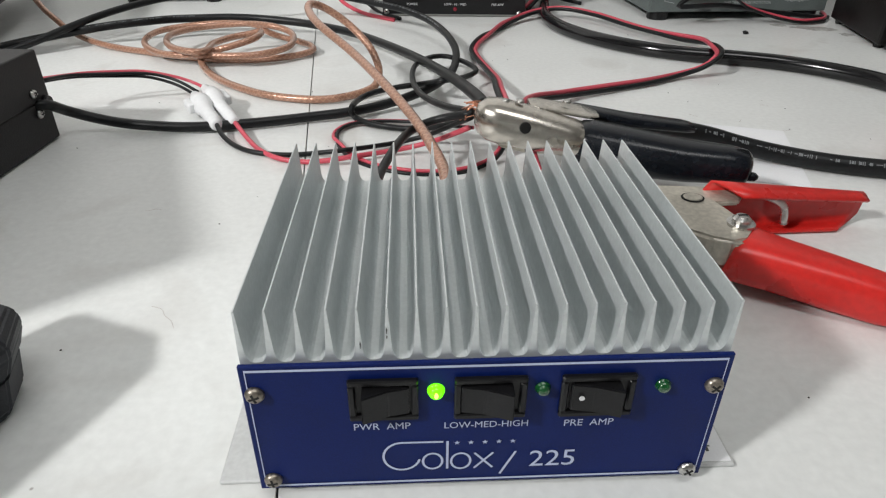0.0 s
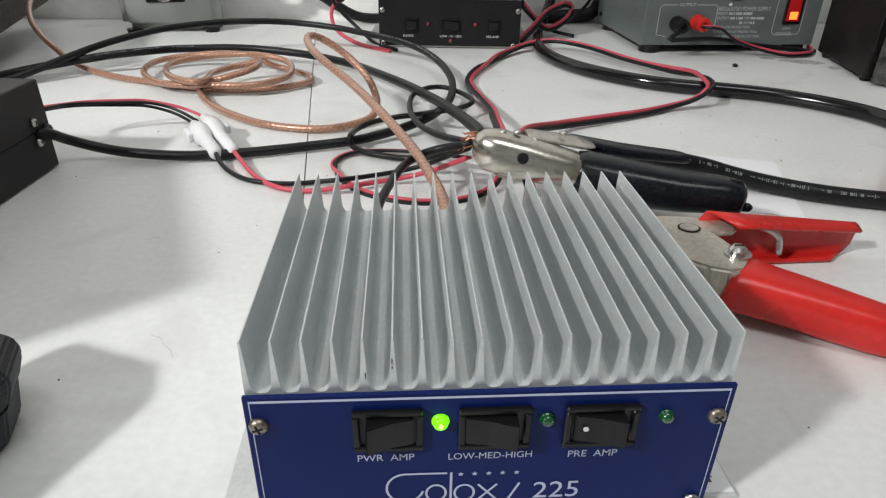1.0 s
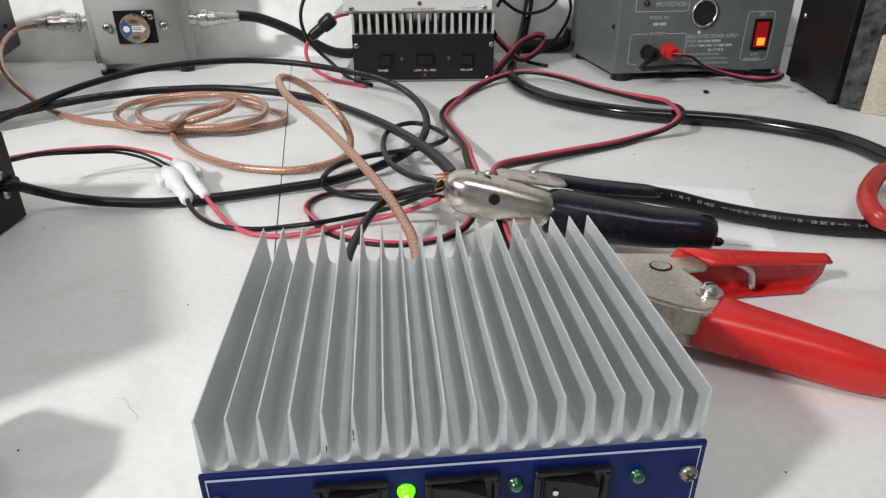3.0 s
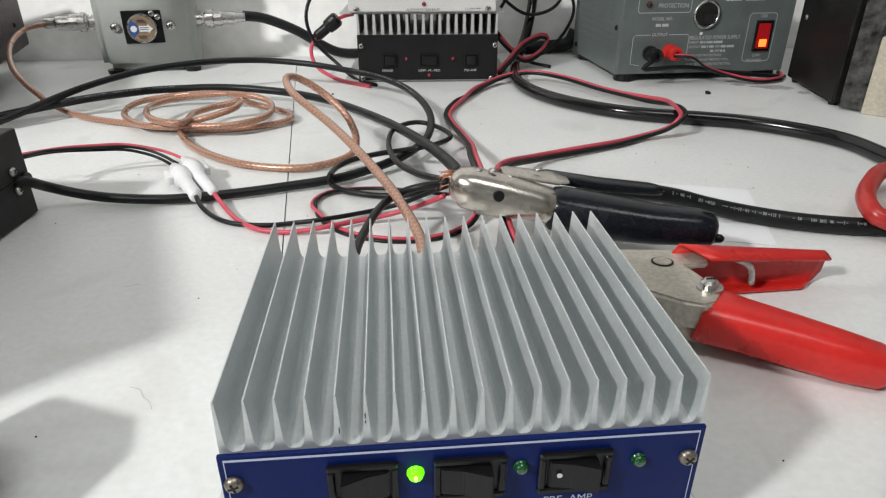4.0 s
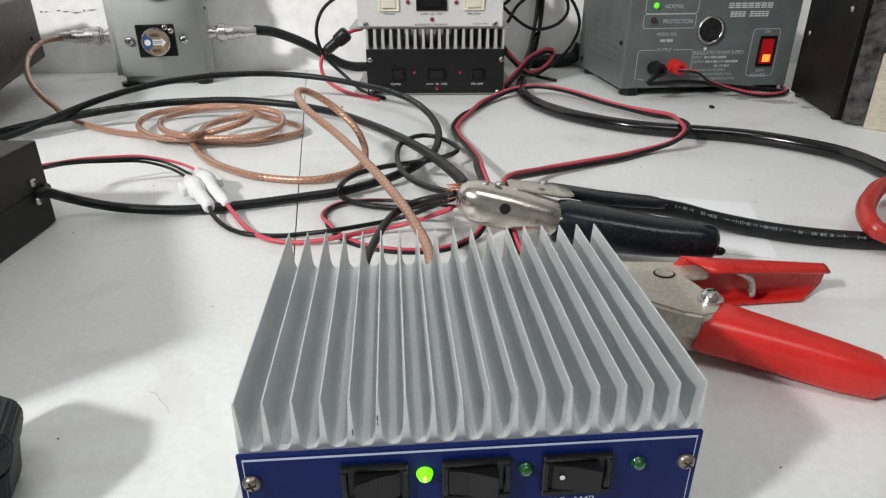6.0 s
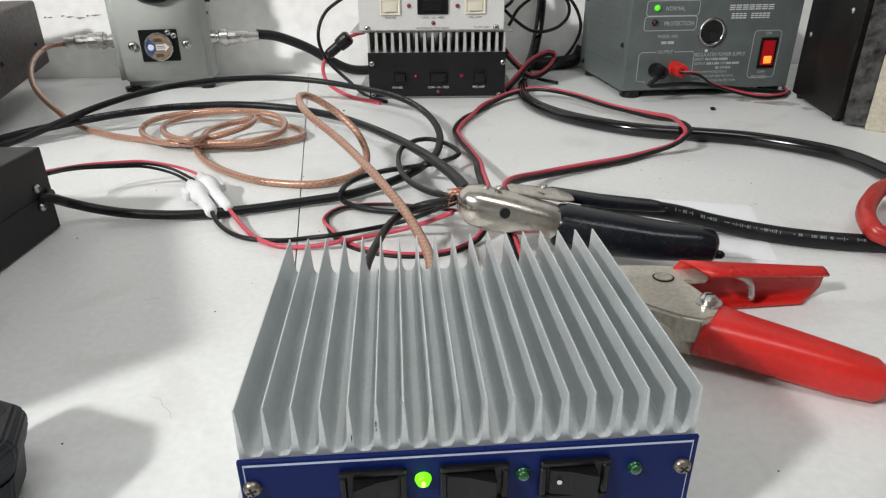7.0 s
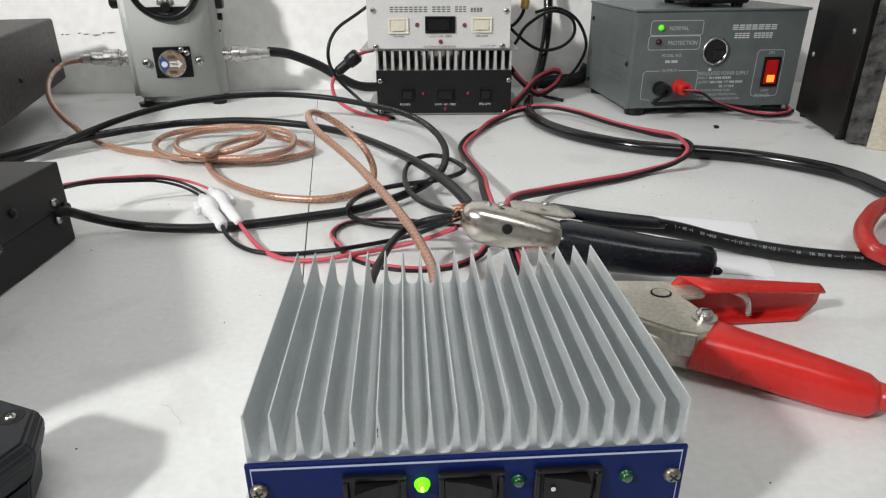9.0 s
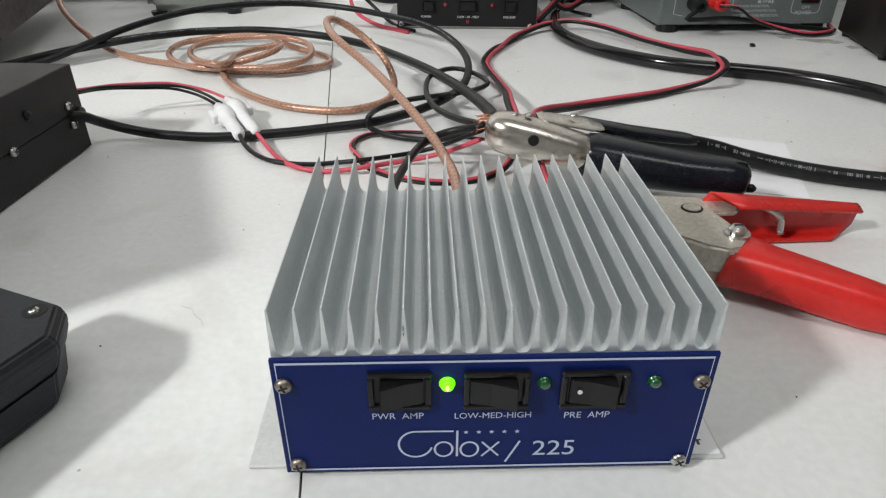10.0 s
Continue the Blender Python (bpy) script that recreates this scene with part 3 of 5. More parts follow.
# grey power supply
PSU = pose(0.4293, 0.7563, 0, 0, 0, 2.1) @ Matrix.Scale(1.217, 4)
psu = thing("power_supply", PSU, "grey-green enamelled bench power supply with a glowing red switch", "power supply")
part("case", box(-0.104, 0.104, 0.003, 0.166, 0.0085, 0.1205, 0.0015, 2), HAMMER, psu)
part("cover_lip", box(-0.1055, 0.1055, -0.0015, 0.167, 0.1185, 0.1215, 0.001, 1), HAMMER, psu)
fp = part("front_plate", box(-0.1025, 0.1025, 0, 0.003, 0.0095, 0.1183, 0.0006, 1), HAMMER, psu)
for x, y in ((-0.088, 0.014), (0.088, 0.014), (-0.088, 0.148), (0.088, 0.148)):
    part("foot", lathe([(0.011, 0), (0.012, 0.001), (0.012, 0.0085)], 16), BLACK, psu, m=pose(x, y, 0))
for k in range(9):
    for j in range(2):
        part("vent", box(-0.1045, -0.1038, 0.030 + j * 0.065, 0.085 + j * 0.065, 0.035 + k * 0.008, 0.0362 + k * 0.008), HAMMER, psu)
for y, z in ((0.012, 0.06), (0.15, 0.02), (0.15, 0.1)):
    pan_screw(psu, pose(-0.104, y, z, 0, -90, 0), 0.003, BLACK)
lx = lambda v: v - 0.347
for pts, closed in ((rounded(lx(0.262), lx(0.324), 0.0930, 0.1090, 0.003), True), (rounded(lx(0.261), lx(0.323), 0.0770, 0.0922, 0.003), True), (rounded(lx(0.396), lx(0.4295), 0.0212, 0.0748, 0.004), True),
                    ([(lx(0.279), 0.053), (lx(0.262), 0.053), (lx(0.259), 0.050), (lx(0.259), 0.021), (lx(0.270), 0.019)], False), ([(lx(0.301), 0.053), (lx(0.324), 0.053), (lx(0.326), 0.050), (lx(0.326), 0.024)], False)):
    part("panel_line", stroke(pts, 0.0007, -0.0004, closed=closed), GREYPRINT, fp)
led(fp, lx(0.274), 0.1015, 0.0030, LEDSMALL)
led(fp, lx(0.273), 0.0860, 0.0030, LEDDARK)
lettering("NORMAL", fp, lx(0.2845), lx(0.307), 0.0985, 0.1030, GREYPRINT, -0.0004)
lettering("PROTECTION", fp, lx(0.2845), lx(0.3195), 0.0822, 0.0868, GREYPRINT, -0.0004)
lettering("MODEL NO.", fp, lx(0.279), lx(0.303), 0.0688, 0.0722, GREYPRINT, -0.0004)
bars(fp, [(lx(0.284), lx(0.290), 0.0620, 0.0650), (lx(0.2915), lx(0.299), 0.0620, 0.0650)], GREYPRINT, -0.0004)
lettering("OUTPUT", fp, lx(0.281), lx(0.2995), 0.0515, 0.0550, GREYPRINT, -0.0004)
lettering("REGULATED POWER SUPPLY", fp, -0.0196, 0.0417, 0.0470, 0.0512, GREYPRINT, -0.0004)
LINE = lambda k: (0.0425 - k * 0.0050, 0.0425 - k * 0.0050 + 0.0029)
lettering("INPUT", fp, -0.0196, -0.0080, *LINE(0), GREYPRINT, -0.0004)
lettering("OUTPUT", fp, -0.0196, -0.0055, *LINE(1), GREYPRINT, -0.0004)
lettering("AMP", fp, 0.0125, 0.0185, *LINE(1), GREYPRINT, -0.0004)
lettering("AMP", fp, 0.0130, 0.0190, *LINE(2), GREYPRINT, -0.0004)
lettering("FUSED FOR PROTECTION,", fp, -0.0196, 0.0225, *LINE(3), GREYPRINT, -0.0004)
lettering("SHORT CIRCUIT PROTECTION,", fp, -0.0196, 0.0320, *LINE(4), GREYPRINT, -0.0004)
lettering("OVER TEMPERATURE PROTECTION.", fp, -0.0196, 0.0360, *LINE(5), GREYPRINT, -0.0004)
cells = []
for k, x, c in ((0, -0.0062, 0.0217), (1, -0.0040, 0.0115), (1, 0.0200, 0.0370), (2, 0.0080, 0.0118), (2, 0.0202, 0.0270)):
    while x < c - 0.001:
        d = random.choice((0.0010, 0.0014, 0.0018))
        cells.append((x, min(x + d, c), LINE(k)[0], LINE(k)[0] + 0.0026))
        x += d + random.choice((0.0006, 0.0006, 0.0016))
bars(fp, cells, GREYPRINT, -0.0004)
lettering("ON", fp, 0.0628, 0.0698, 0.0700, 0.0735, GREYPRINT, -0.0004)
lettering("OFF", fp, 0.0612, 0.0712, 0.0258, 0.0292, GREYPRINT, -0.0004)
lettering("POWER", fp, 0.0548, 0.0735, 0.0195, 0.0238, GREYPRINT, -0.0006)
cells = [(0.0130 + 0.0078 * k, 0.0195 + 0.0078 * k, z, z + 0.0011) for k in range(7) for z in (0.0980, 0.1002, 0.1024)]
cells += [(0.0168 + 0.0047 * k, 0.0205 + 0.0047 * k, z, z + 0.0012) for k in range(10) if k != 4 for z in (0.0886, 0.0909, 0.0932)]
bars(fp, cells, WHITE, -0.0004, "maker_mark")
ring = lathe([(0.0125, 0), (0.0158, 0), (0.0160, 0.002), (0.0150, 0.0035), (0.0132, 0.0032), (0.0128, 0.0012)], 28, FACE)
ring_ob = part("socket_ring", ring, STEEL, fp, "bright metal socket ring", smooth=True, m=pose(lx(0.3425), 0, 0.0745))
part("socket_hole", lathe([(0.0127, 0), (0.0127, 0.0026)], 24, FACE), HOLE, ring_ob)
part("socket_tongue", box(-0.004, 0.010, -0.0032, -0.0026, -0.010, 0.002, 0.001, 1), CASE, ring_ob)
part("slot_mark", lathe([(0.0018, 0), (0.0018, 0.0008)], 12, FACE), WHITE, fp, m=pose(lx(0.340), 0, 0.0535))
rocker_switch(fp, lx(0.4055), lx(0.4265), 0.0325, 0.0670, 0.0, BLACK, GLOWRED, tilt=1, hot=GLOWHOT)


def post(x, z, m_, name, label):
    ob = part(name, lathe([(0.0085, 0), (0.0085, 0.004), (0.006, 0.005), (0.0065, 0.007), (0.0078, 0.008), (0.0078, 0.019), (0.0068, 0.021), (0.0035, 0.021), (0.0035, 0.017)], 20, FACE), m_, fp, label, smooth=False, m=pose(x, 0, z))
    return ob


post(lx(0.281), 0.0330, BLACK, "binding_post", "black plastic binding post")
post(lx(0.3045), 0.0345, RED, "binding_post", "red plastic binding post")

# small dark device lying on the power supply
top_dev = thing("small_device", PSU @ pose(0, 0.036, 0.1215, 0, 0, -3), "small black device lying on the power supply", "device")
part("shell", box(-0.035, 0.036, -0.022, 0.09, 0.004, 0.03, 0.003), BLACK, top_dev)
for x in (-0.024, 0.026):
    part("foot", lathe([(0.006, 0), (0.007, 0.004)], 12), BLACK, top_dev, m=pose(x, -0.012, 0))
    part("foot", lathe([(0.006, 0), (0.007, 0.004)], 12), BLACK, top_dev, m=pose(x, 0.07, 0))

# crack in the plaster behind the wattmeter
crack = bmesh.new()
x = -0.595
while x < -0.493:
    d = random.uniform(0.004, 0.020)
    z = 0.0990 + random.uniform(-0.002, 0.002)
    prism([(x, z), (x + d * 0.4, z - random.uniform(0.0008, 0.0022)), (x + d, z + 0.0006), (x + d * 0.5, z + random.uniform(0.0006, 0.0016))], 1.0042, 1.0048, bm=crack)
    x += d + random.choice((0.001, 0.002, 0.012))
tagged(part("wall_crack", crack, mat("crack_grey", (0.30, 0.29, 0.28), 0.8)), "thin broken crack line in the white plaster wall", "crack", kind="structure")

# wattmeter
wm = thing("wattmeter", pose(-0.3723, 0.8803, 0, 0, 0, 8.0) @ Matrix.Scale(1.207, 4), "pale grey-green enamelled wattmeter with a round dial", "meter")
bm = box(-0.0575, 0.0575, 0, 0.058, 0.005, 0.182)
bmesh.ops.bevel(bm, geom=[e for e in bm.edges], offset=0.009, segments=4, affect="EDGES")
part("case", bm, METER, wm, smooth=True)
for x in (-0.046, 0.046):
    for y in (0.011, 0.046):
        part("foot", lathe([(0.009, 0), (0.010, 0.0052)], 14), BLACK, wm, m=pose(x, y, 0))
part("socket_plate", box(-0.0246, 0.0206, -0.003, 0.0005, 0.0372, 0.0755, 0.001, 1), BLACK, wm, "black square socket plate")
slug = part("plug_in_element", lathe([(0.0190, 0), (0.0190, 0.006), (0.0178, 0.0072)], 32, FACE), STEEL, wm, m=pose(-0.0024, -0.003, 0.0555) @ Matrix.Diagonal((0.88, 1, 0.88, 1)))
part("element_label", lathe([(0.0168, 0), (0.0168, 0.0003)], 28, FACE), mat("tan_label", (0.26, 0.18, 0.115), 0.4, vary=0.08), slug, m=pose(0, -0.0072, 0))
part("blue_field", prism([(-0.0165, 0.0), (-0.0152, -0.0065), (-0.0115, -0.0118), (-0.0070, -0.0070), (-0.0040, -0.0040), (-0.0040, 0.0040), (-0.0070, 0.0070), (-0.0115, 0.0118), (-0.0152, 0.0065)], -0.0079, -0.0076), mat("blue_label", (0.03, 0.08, 0.25), 0.4), slug)
part("white_disc", lathe([(0.0042, 0), (0.0042, 0.0002)], 18, FACE), WHITE, slug, m=pose(-0.010, -0.0080, 0))
part("arrow", prism([(-0.003, -0.0038), (0.0085, -0.0038), (0.0085, -0.0060), (0.0148, 0), (0.0085, 0.0060), (0.0085, 0.0038), (-0.003, 0.0038)], -0.0083, -0.0080), WHITE, slug)
bars(slug, [(-0.002, 0.009, 0.0012, 0.0020), (-0.002, 0.009, -0.0012, -0.0004), (-0.006, 0.006, 0.0085, 0.0095), (-0.005, 0.005, 0.0110, 0.0120), (-0.006, 0.006, -0.0100, -0.0090), (-0.005, 0.005, -0.0125, -0.0115)], DARKPRINT, -0.0088)
for x, z in ((0.0106, 0.0722), (0.0168, 0.0682)):
    pan_screw(wm, pose(x, -0.0055, z, 90), 0.0036, STEEL)
for x in (-0.0339, 0.0299):
    pan_screw(wm, pose(x, -0.0002, 0.0568, 90), 0.0056, STEEL, 30)
dial = part("dial_bezel", lathe([(0.0505, 0), (0.0505, 0.004), (0.047, 0.009), (0.043, 0.0095), (0.041, 0.006), (0.041, 0.004)], 48, FACE), BLACK, wm, "round black dial bezel", smooth=True, m=pose(0.0008, 0, 0.1494) @ Matrix.Diagonal((0.86, 1, 0.86, 1)))
part("dial_face", lathe([(0.0408, 0.004), (0.0408, 0.0052)], 40, FACE), GLASS, dial)
part("dial_lower_cover", prism([(-0.029, -0.0300), (0.029, -0.0300), (0.024, -0.0340), (0.014, -0.0385), (-0.014, -0.0385), (-0.024, -0.0340)], -0.0072, -0.0054), BLACK, dial)
part("needle_hub", lathe([(0.0065, 0), (0.0065, 0.003), (0.004, 0.0045)], 18, FACE), BLACK, dial, m=pose(0, -0.0072, -0.0300))
b = box(-0.0120, 0.0120, -0.0068, -0.0056, -0.0270, -0.0235, 0.0004, 1)
for x in (-0.0095, -0.0035, 0.0035, 0.0095):
    box(x - 0.0014, x + 0.0014, -0.0074, -0.0058, -0.0240, -0.0185 - abs(x) * 0.25, 0.0004, 1, bm=b)
part("meter_movement", b, STEEL, dial, "bright metal meter movement")
bars(dial, [(-0.018, -0.006, -0.014, -0.011), (0.006, 0.018, -0.014, -0.011), (-0.004, 0.004, -0.009, -0.006), (-0.013, -0.009, -0.018, -0.0155), (0.009, 0.013, -0.018, -0.0155)], DARKPRINT, -0.0056)


def coax_plug(parent, x, y, z, way):
    """Threaded plug pointing along local x: collar, knurled nut, sleeve."""
    m_ = pose(x, y, z, 0, 90 * way, 0)
    p_ = part("connector", lathe([(0.0088, 0), (0.0088, 0.006), (0.0070, 0.006), (0.0070, 0.011)], 20), STEEL, parent, m=m_)
    part("nut", lathe([(0.0090, 0.010), (0.0098, 0.011), (0.0098, 0.031), (0.0085, 0.032)], 14), STEEL, p_)
    part("knurl", lathe([(0.0100, 0.0125), (0.0114, 0.0130), (0.0114, 0.0215), (0.0100, 0.0220)], 26), STEEL, p_)
    part("sleeve", lathe([(0.0080, 0.032), (0.0080, 0.046), (0.0060, 0.048), (0.0060, 0.060)], 18), STEEL, p_, smooth=False)
    return p_


coax_plug(wm, -0.0575, 0.024, 0.0608, -1)
coax_plug(wm, 0.0575, 0.024, 0.0608, 1)
part("zero_knob", lathe([(0.008, 0), (0.008, 0.010), (0.006, 0.012)], 14), BLACK, wm, m=pose(-0.0575, 0.022, 0.1285, 0, -90, 0))
part("range_switch", box(0.0575, 0.0665, 0.008, 0.030, 0.119, 0.136, 0.002), BLACK, wm)
part("side_socket", lathe([(0.0045, 0), (0.0045, 0.006)], 12), BLACK, wm, m=pose(0.0575, 0.018, 0.109, 0, 90, 0))
part("indicator_led", lathe([(0.0018, 0), (0.0018, 0.0012), (0.001, 0.002)], 10), LEDRED, wm, m=pose(0.0575, 0.016, 0.092, 0, 90, 0))

# large brown-black case near the wall
bc = thing("equipment_case", pose(-0.5705, 0.9393, 0, 0, 0, 13.9) @ Matrix.Scale(1.212, 4), "dusty brown-black metal equipment case on short feet", "case")
part("shell", box(-0.36, 0, -0.33, 0, 0.030, 0.107, 0.003), BROWN, bc)
for x in (-0.30, -0.09):
    for y in (-0.27, -0.09):
        part("foot", lathe([(0.012, 0), (0.014, 0.030)], 14), BLACK, bc, m=pose(x, y, 0))
for k in range(8):
    part("slot", box(-0.15 - k * 0.012, -0.146 - k * 0.012, -0.20, -0.10, 0.1068, 0.1073), HOLE, bc)
for y in (-0.05, -0.2):
    pan_screw(bc, pose(0, y, 0.06, 0, 90, 0), 0.003, BLACK)

# charcoal case with side screws
LOWER = pose(-0.2974, 0.3428, 0, 0, 0, -90 + 85.8) @ Matrix.Scale(1.074, 4)
lc = thing("charcoal_case", LOWER, "charcoal metal equipment case with screws along its side", "case")
part("shell", box(-0.21, -0.0008, -0.26, 0, 0.001, 0.030, 0.0008, 1), CASE, lc)
part("cover", box(-0.211, 0, -0.261, 0.0005, 0.0304, 0.0635, 0.0012, 2), CASE, lc)
for y, z, tr in ((-0.017, 0.0375, 30), (-0.0165, 0.0235, 0), (-0.062, 0.046, 40), (-0.085, 0.030, 70)):
    pan_screw(lc, pose(0.0002, y, z, 0, 90, 0), 0.0032, STEEL if z < 0.045 else BLACK, tr)
part("cable_gland", lathe([(0.0048, 0), (0.0048, 0.002), (0.0043, 0.003)], 16), BLACK, lc, m=pose(0, -0.006, 0.0285, 0, 90, 0))

# unseen box on the charcoal case, added to throw the shadow at bench left
sc = thing("shadow_caster", LOWER @ pose(0.0204, -0.2750, 0.0637, 0, 0, 24), "unseen dark box on the charcoal case, added to cast a shadow on the bench", "case")
part("shell", box(-0.15, 0, 0.0, 0.178, 0.004, 0.074, 0.002), CASE, sc)
for x, y in ((-0.13, 0.03), (-0.045, 0.03), (-0.13, 0.15), (-0.045, 0.15)):
    part("foot", lathe([(0.005, 0), (0.006, 0.0045)], 10), BLACK, sc, m=pose(x, y, 0))

# chamfered black plastic shell
ks = thing("plastic_enclosure", pose(-0.1780, 0.0610, 0, 0, 0, -24.9) @ Matrix.Scale(1.009, 4), "black plastic enclosure with chamfered corners and a recessed screw", "enclosure")
oct_ = [(0.0150, -0.0130), (-0.0020, 0.0050), (-0.0530, 0.0040), (-0.0595, -0.022), (-0.0595, -0.108), (-0.0530, -0.134), (0.0090, -0.134), (0.0155, -0.108)]


def tray(levels):
    bm = bmesh.new()
    rings = []
    for z, inset in levels:
        rings.append([bm.verts.new((-0.025 + (x + 0.025) * (1 - inset / 0.0345), -0.065 + (y + 0.065) * (1 - inset / 0.069), z)) for x, y in oct_])
    for a, c in zip(rings, rings[1:]):
        for k in range(8):
            bm.faces.new((a[k], a[(k + 1) % 8], c[(k + 1) % 8], c[k]))
    bm.faces.new(rings[0])
    bm.faces.new(rings[-1])
    bmesh.ops.recalc_face_normals(bm, faces=bm.faces[:])
    bmesh.ops.bevel(bm, geom=bm.edges[:], offset=0.0012, segments=2, affect="EDGES")
    return bm


part("lower_shell", tray([(0.0, 0.0105), (0.0040, 0.0085), (0.0195, 0.0062)]), RUBBER, ks)
part("upper_shell", tray([(0.0200, 0.0056), (0.0290, 0.0030), (0.0340, 0.0028), (0.0380, 0.0050)]), RUBBER, ks)
well = part("screw_well", lathe([(0.0050, 0), (0.0050, 0.0004)], 18), HOLE, ks, m=pose(-0.0096, -0.0071, 0.0378))
pan_screw(ks, pose(-0.0096, -0.0076, 0.0379), 0.0024, STEEL)

# tall black cabinet and beige-faced unit by the power supply
cb = thing("black_cabinet", pose(0.5250, 0.5952, 0, 0, 0, -90 + 77.9) @ Matrix.Scale(1.182, 4), "tall flat black metal cabinet beside the power supply", "cabinet")
part("shell", box(0, 0.30, 0, 0.135, 0.004, 0.30, 0.002), CABINET, cb)
for x, y in ((0.006, 0.012), (0.28, 0.012), (0.006, 0.12), (0.28, 0.12)):
    part("foot", lathe([(0.004, 0), (0.005, 0.0045)], 10), BLACK, cb, m=pose(x, y, 0))
for y, z in ((0.115, 0.075), (0.022, 0.11)):
    pan_screw(cb, pose(0, y, z, 0, -90, 0), 0.003, STEEL)
bu = thing("control_unit", pose(0.5264, 0.5831, 0, 0, 0, -43.5) @ Matrix.Scale(1.179, 4), "grey metal unit with a beige front panel and knobs", "radio unit")
part("chassis", box(0.0208, 0.20, -0.004, 0.0, 0.0755, 0.22), CASE, bu)
part("side_plate", box(0.0, 0.0205, -0.002, 0.0, 0.003, 0.22, 0.0005, 1), REFLECTSTEEL, bu, "streaky bare metal edge with a dark reflection put into its colour")
cp = part("control_panel", box(0.021, 0.20, -0.006, 0.0, 0.0, 0.075, 0.001, 1), BEIGE, bu, "worn beige control panel")
for x, z, r in ((0.052, 0.035, 0.017), (0.098, 0.035, 0.017)):
    kn = part("knob", lathe([(r, 0), (r, 0.004), (r * 0.8, 0.006), (r * 0.75, 0.014), (r * 0.6, 0.016)], 20, FACE), STEEL, cp, m=pose(x, -0.006, z))
    part("knob_cap", lathe([(r * 0.5, 0.016), (r * 0.5, 0.017)], 16, FACE), ALU, kn)


# spring clamps
def hull(stations, n=20, power=2.6, bm=None):
    """A rounded body through stations (centre, width vector, height vector)."""
    b = bmesh.new()
    rings = []
    for c, u, v in stations:
        c, u, v = Vector(c), Vector(u), Vector(v)
        ring_ = []
        for k in range(n):
            a = 2 * math.pi * k / n
            ca, sa = math.cos(a), math.sin(a)
            ring_.append(b.verts.new(c + u * math.copysign(abs(ca) ** (2 / power), ca) + v * math.copysign(abs(sa) ** (2 / power), sa)))
        rings.append(ring_)
    for a, c in zip(rings, rings[1:]):
        for k in range(n):
            b.faces.new((a[k], a[(k + 1) % n], c[(k + 1) % n], c[k]))
    b.faces.new(rings[0][::-1])
    b.faces.new(rings[-1])
    bmesh.ops.recalc_face_normals(b, faces=b.faces[:])
    return merged(bm, b)


def along(p0, p1, rows):
    """Stations along a straight line: rows of (0..1, half width, half height, rise)."""
    p0, p1 = Vector(p0), Vector(p1)
    side = Vector((p1 - p0).cross(Vector((0, 0, 1)))).normalized()
    return [(p0.lerp(p1, t) + Vector((0, 0, up)), side * w, Vector((0, 0, h))) for t, w, h, up in rows]


c1 = thing("jumper_clamp", pose(0.0482, 0.2322, 0, 0, 0, 0.2) @ Matrix.Scale(1.060, 4) @ pose(-0.0440, -0.2208, 0), "nickel jumper clamp with black vinyl handles, lying on the cables", "clamp", "jumper clamps")
A0, A1 = (0.016, 0.241, 0.040), (0.108, 0.224, 0.033)
part("jaw", hull(along(A0, A1, [(0.0, 0.003, 0.004, 0.003), (0.025, 0.008, 0.009, 0.003), (0.08, 0.0125, 0.0125, 0.003), (0.17, 0.0142, 0.0134, 0.0025), (0.4, 0.0142, 0.0126, 0.0003), (0.62, 0.0134, 0.0112, -0.0024), (0.80, 0.0126, 0.0100, -0.0046)]), 28), NICKEL, c1, "pressed nickel-plated jaw", smooth=True)
part("hole", lathe([(0.0034, 0), (0.0034, 0.0016)], 20, pose(0, 0, 0, 84, 0, 10)), HOLE, c1, m=pose(0.0440, 0.2208, 0.0432))
part("second_jaw", hull(along((0.030, 0.250, 0.026), (0.105, 0.250, 0.022), [(0.0, 0.003, 0.003, 0), (0.06, 0.007, 0.006, 0), (0.3, 0.010, 0.009, 0), (1.0, 0.010, 0.009, 0)])), DULL, c1, smooth=True)
part("hinge_plate", hull(along((0.050, 0.246, 0.0500), (0.094, 0.247, 0.0420), [(0.0, 0.006, 0.001, 0), (0.1, 0.010, 0.0018, 0), (0.8, 0.012, 0.0018, 0), (1.0, 0.006, 0.001, 0)])), NICKEL, c1)
for x, y, z in ((0.034, 0.2385, 0.0545), (0.043, 0.2370, 0.0547), (0.074, 0.2460, 0.0510)):
    part("rivet", lathe([(0.0028, 0), (0.0026, 0.0012), (0.001, 0.0018)], 14), STEEL, c1, m=pose(x, y, z - 0.0012), smooth=True)
H0, H1 = (0.079, 0.2320, 0.0330), (0.1725, 0.1925, 0.0285)
part("handle", hull(along(H0, H1, [(0.0, 0.0132, 0.0110, -0.0038), (0.02, 0.0148, 0.0130, -0.0036), (0.08, 0.0156, 0.0140, -0.0036), (0.35, 0.0155, 0.0136, -0.0040), (0.65, 0.0140, 0.0118, -0.0032), (0.88, 0.0120, 0.0104, -0.0010), (0.965, 0.0104, 0.0094, -0.0010), (0.99, 0.0078, 0.0072, -0.0010), (1.0, 0.004, 0.004, -0.0010)]), 28, 2.5), VINYL, c1, "glossy black vinyl handle sleeve", smooth=True)
part("sleeve_nub", hull(along((0.1695, 0.1895, 0.0240), (0.1748, 0.1876, 0.0240), [(0, 0.0028, 0.0028, 0), (0.7, 0.0024, 0.0024, 0), (1, 0.001, 0.001, 0)])), VINYL, c1, smooth=True)
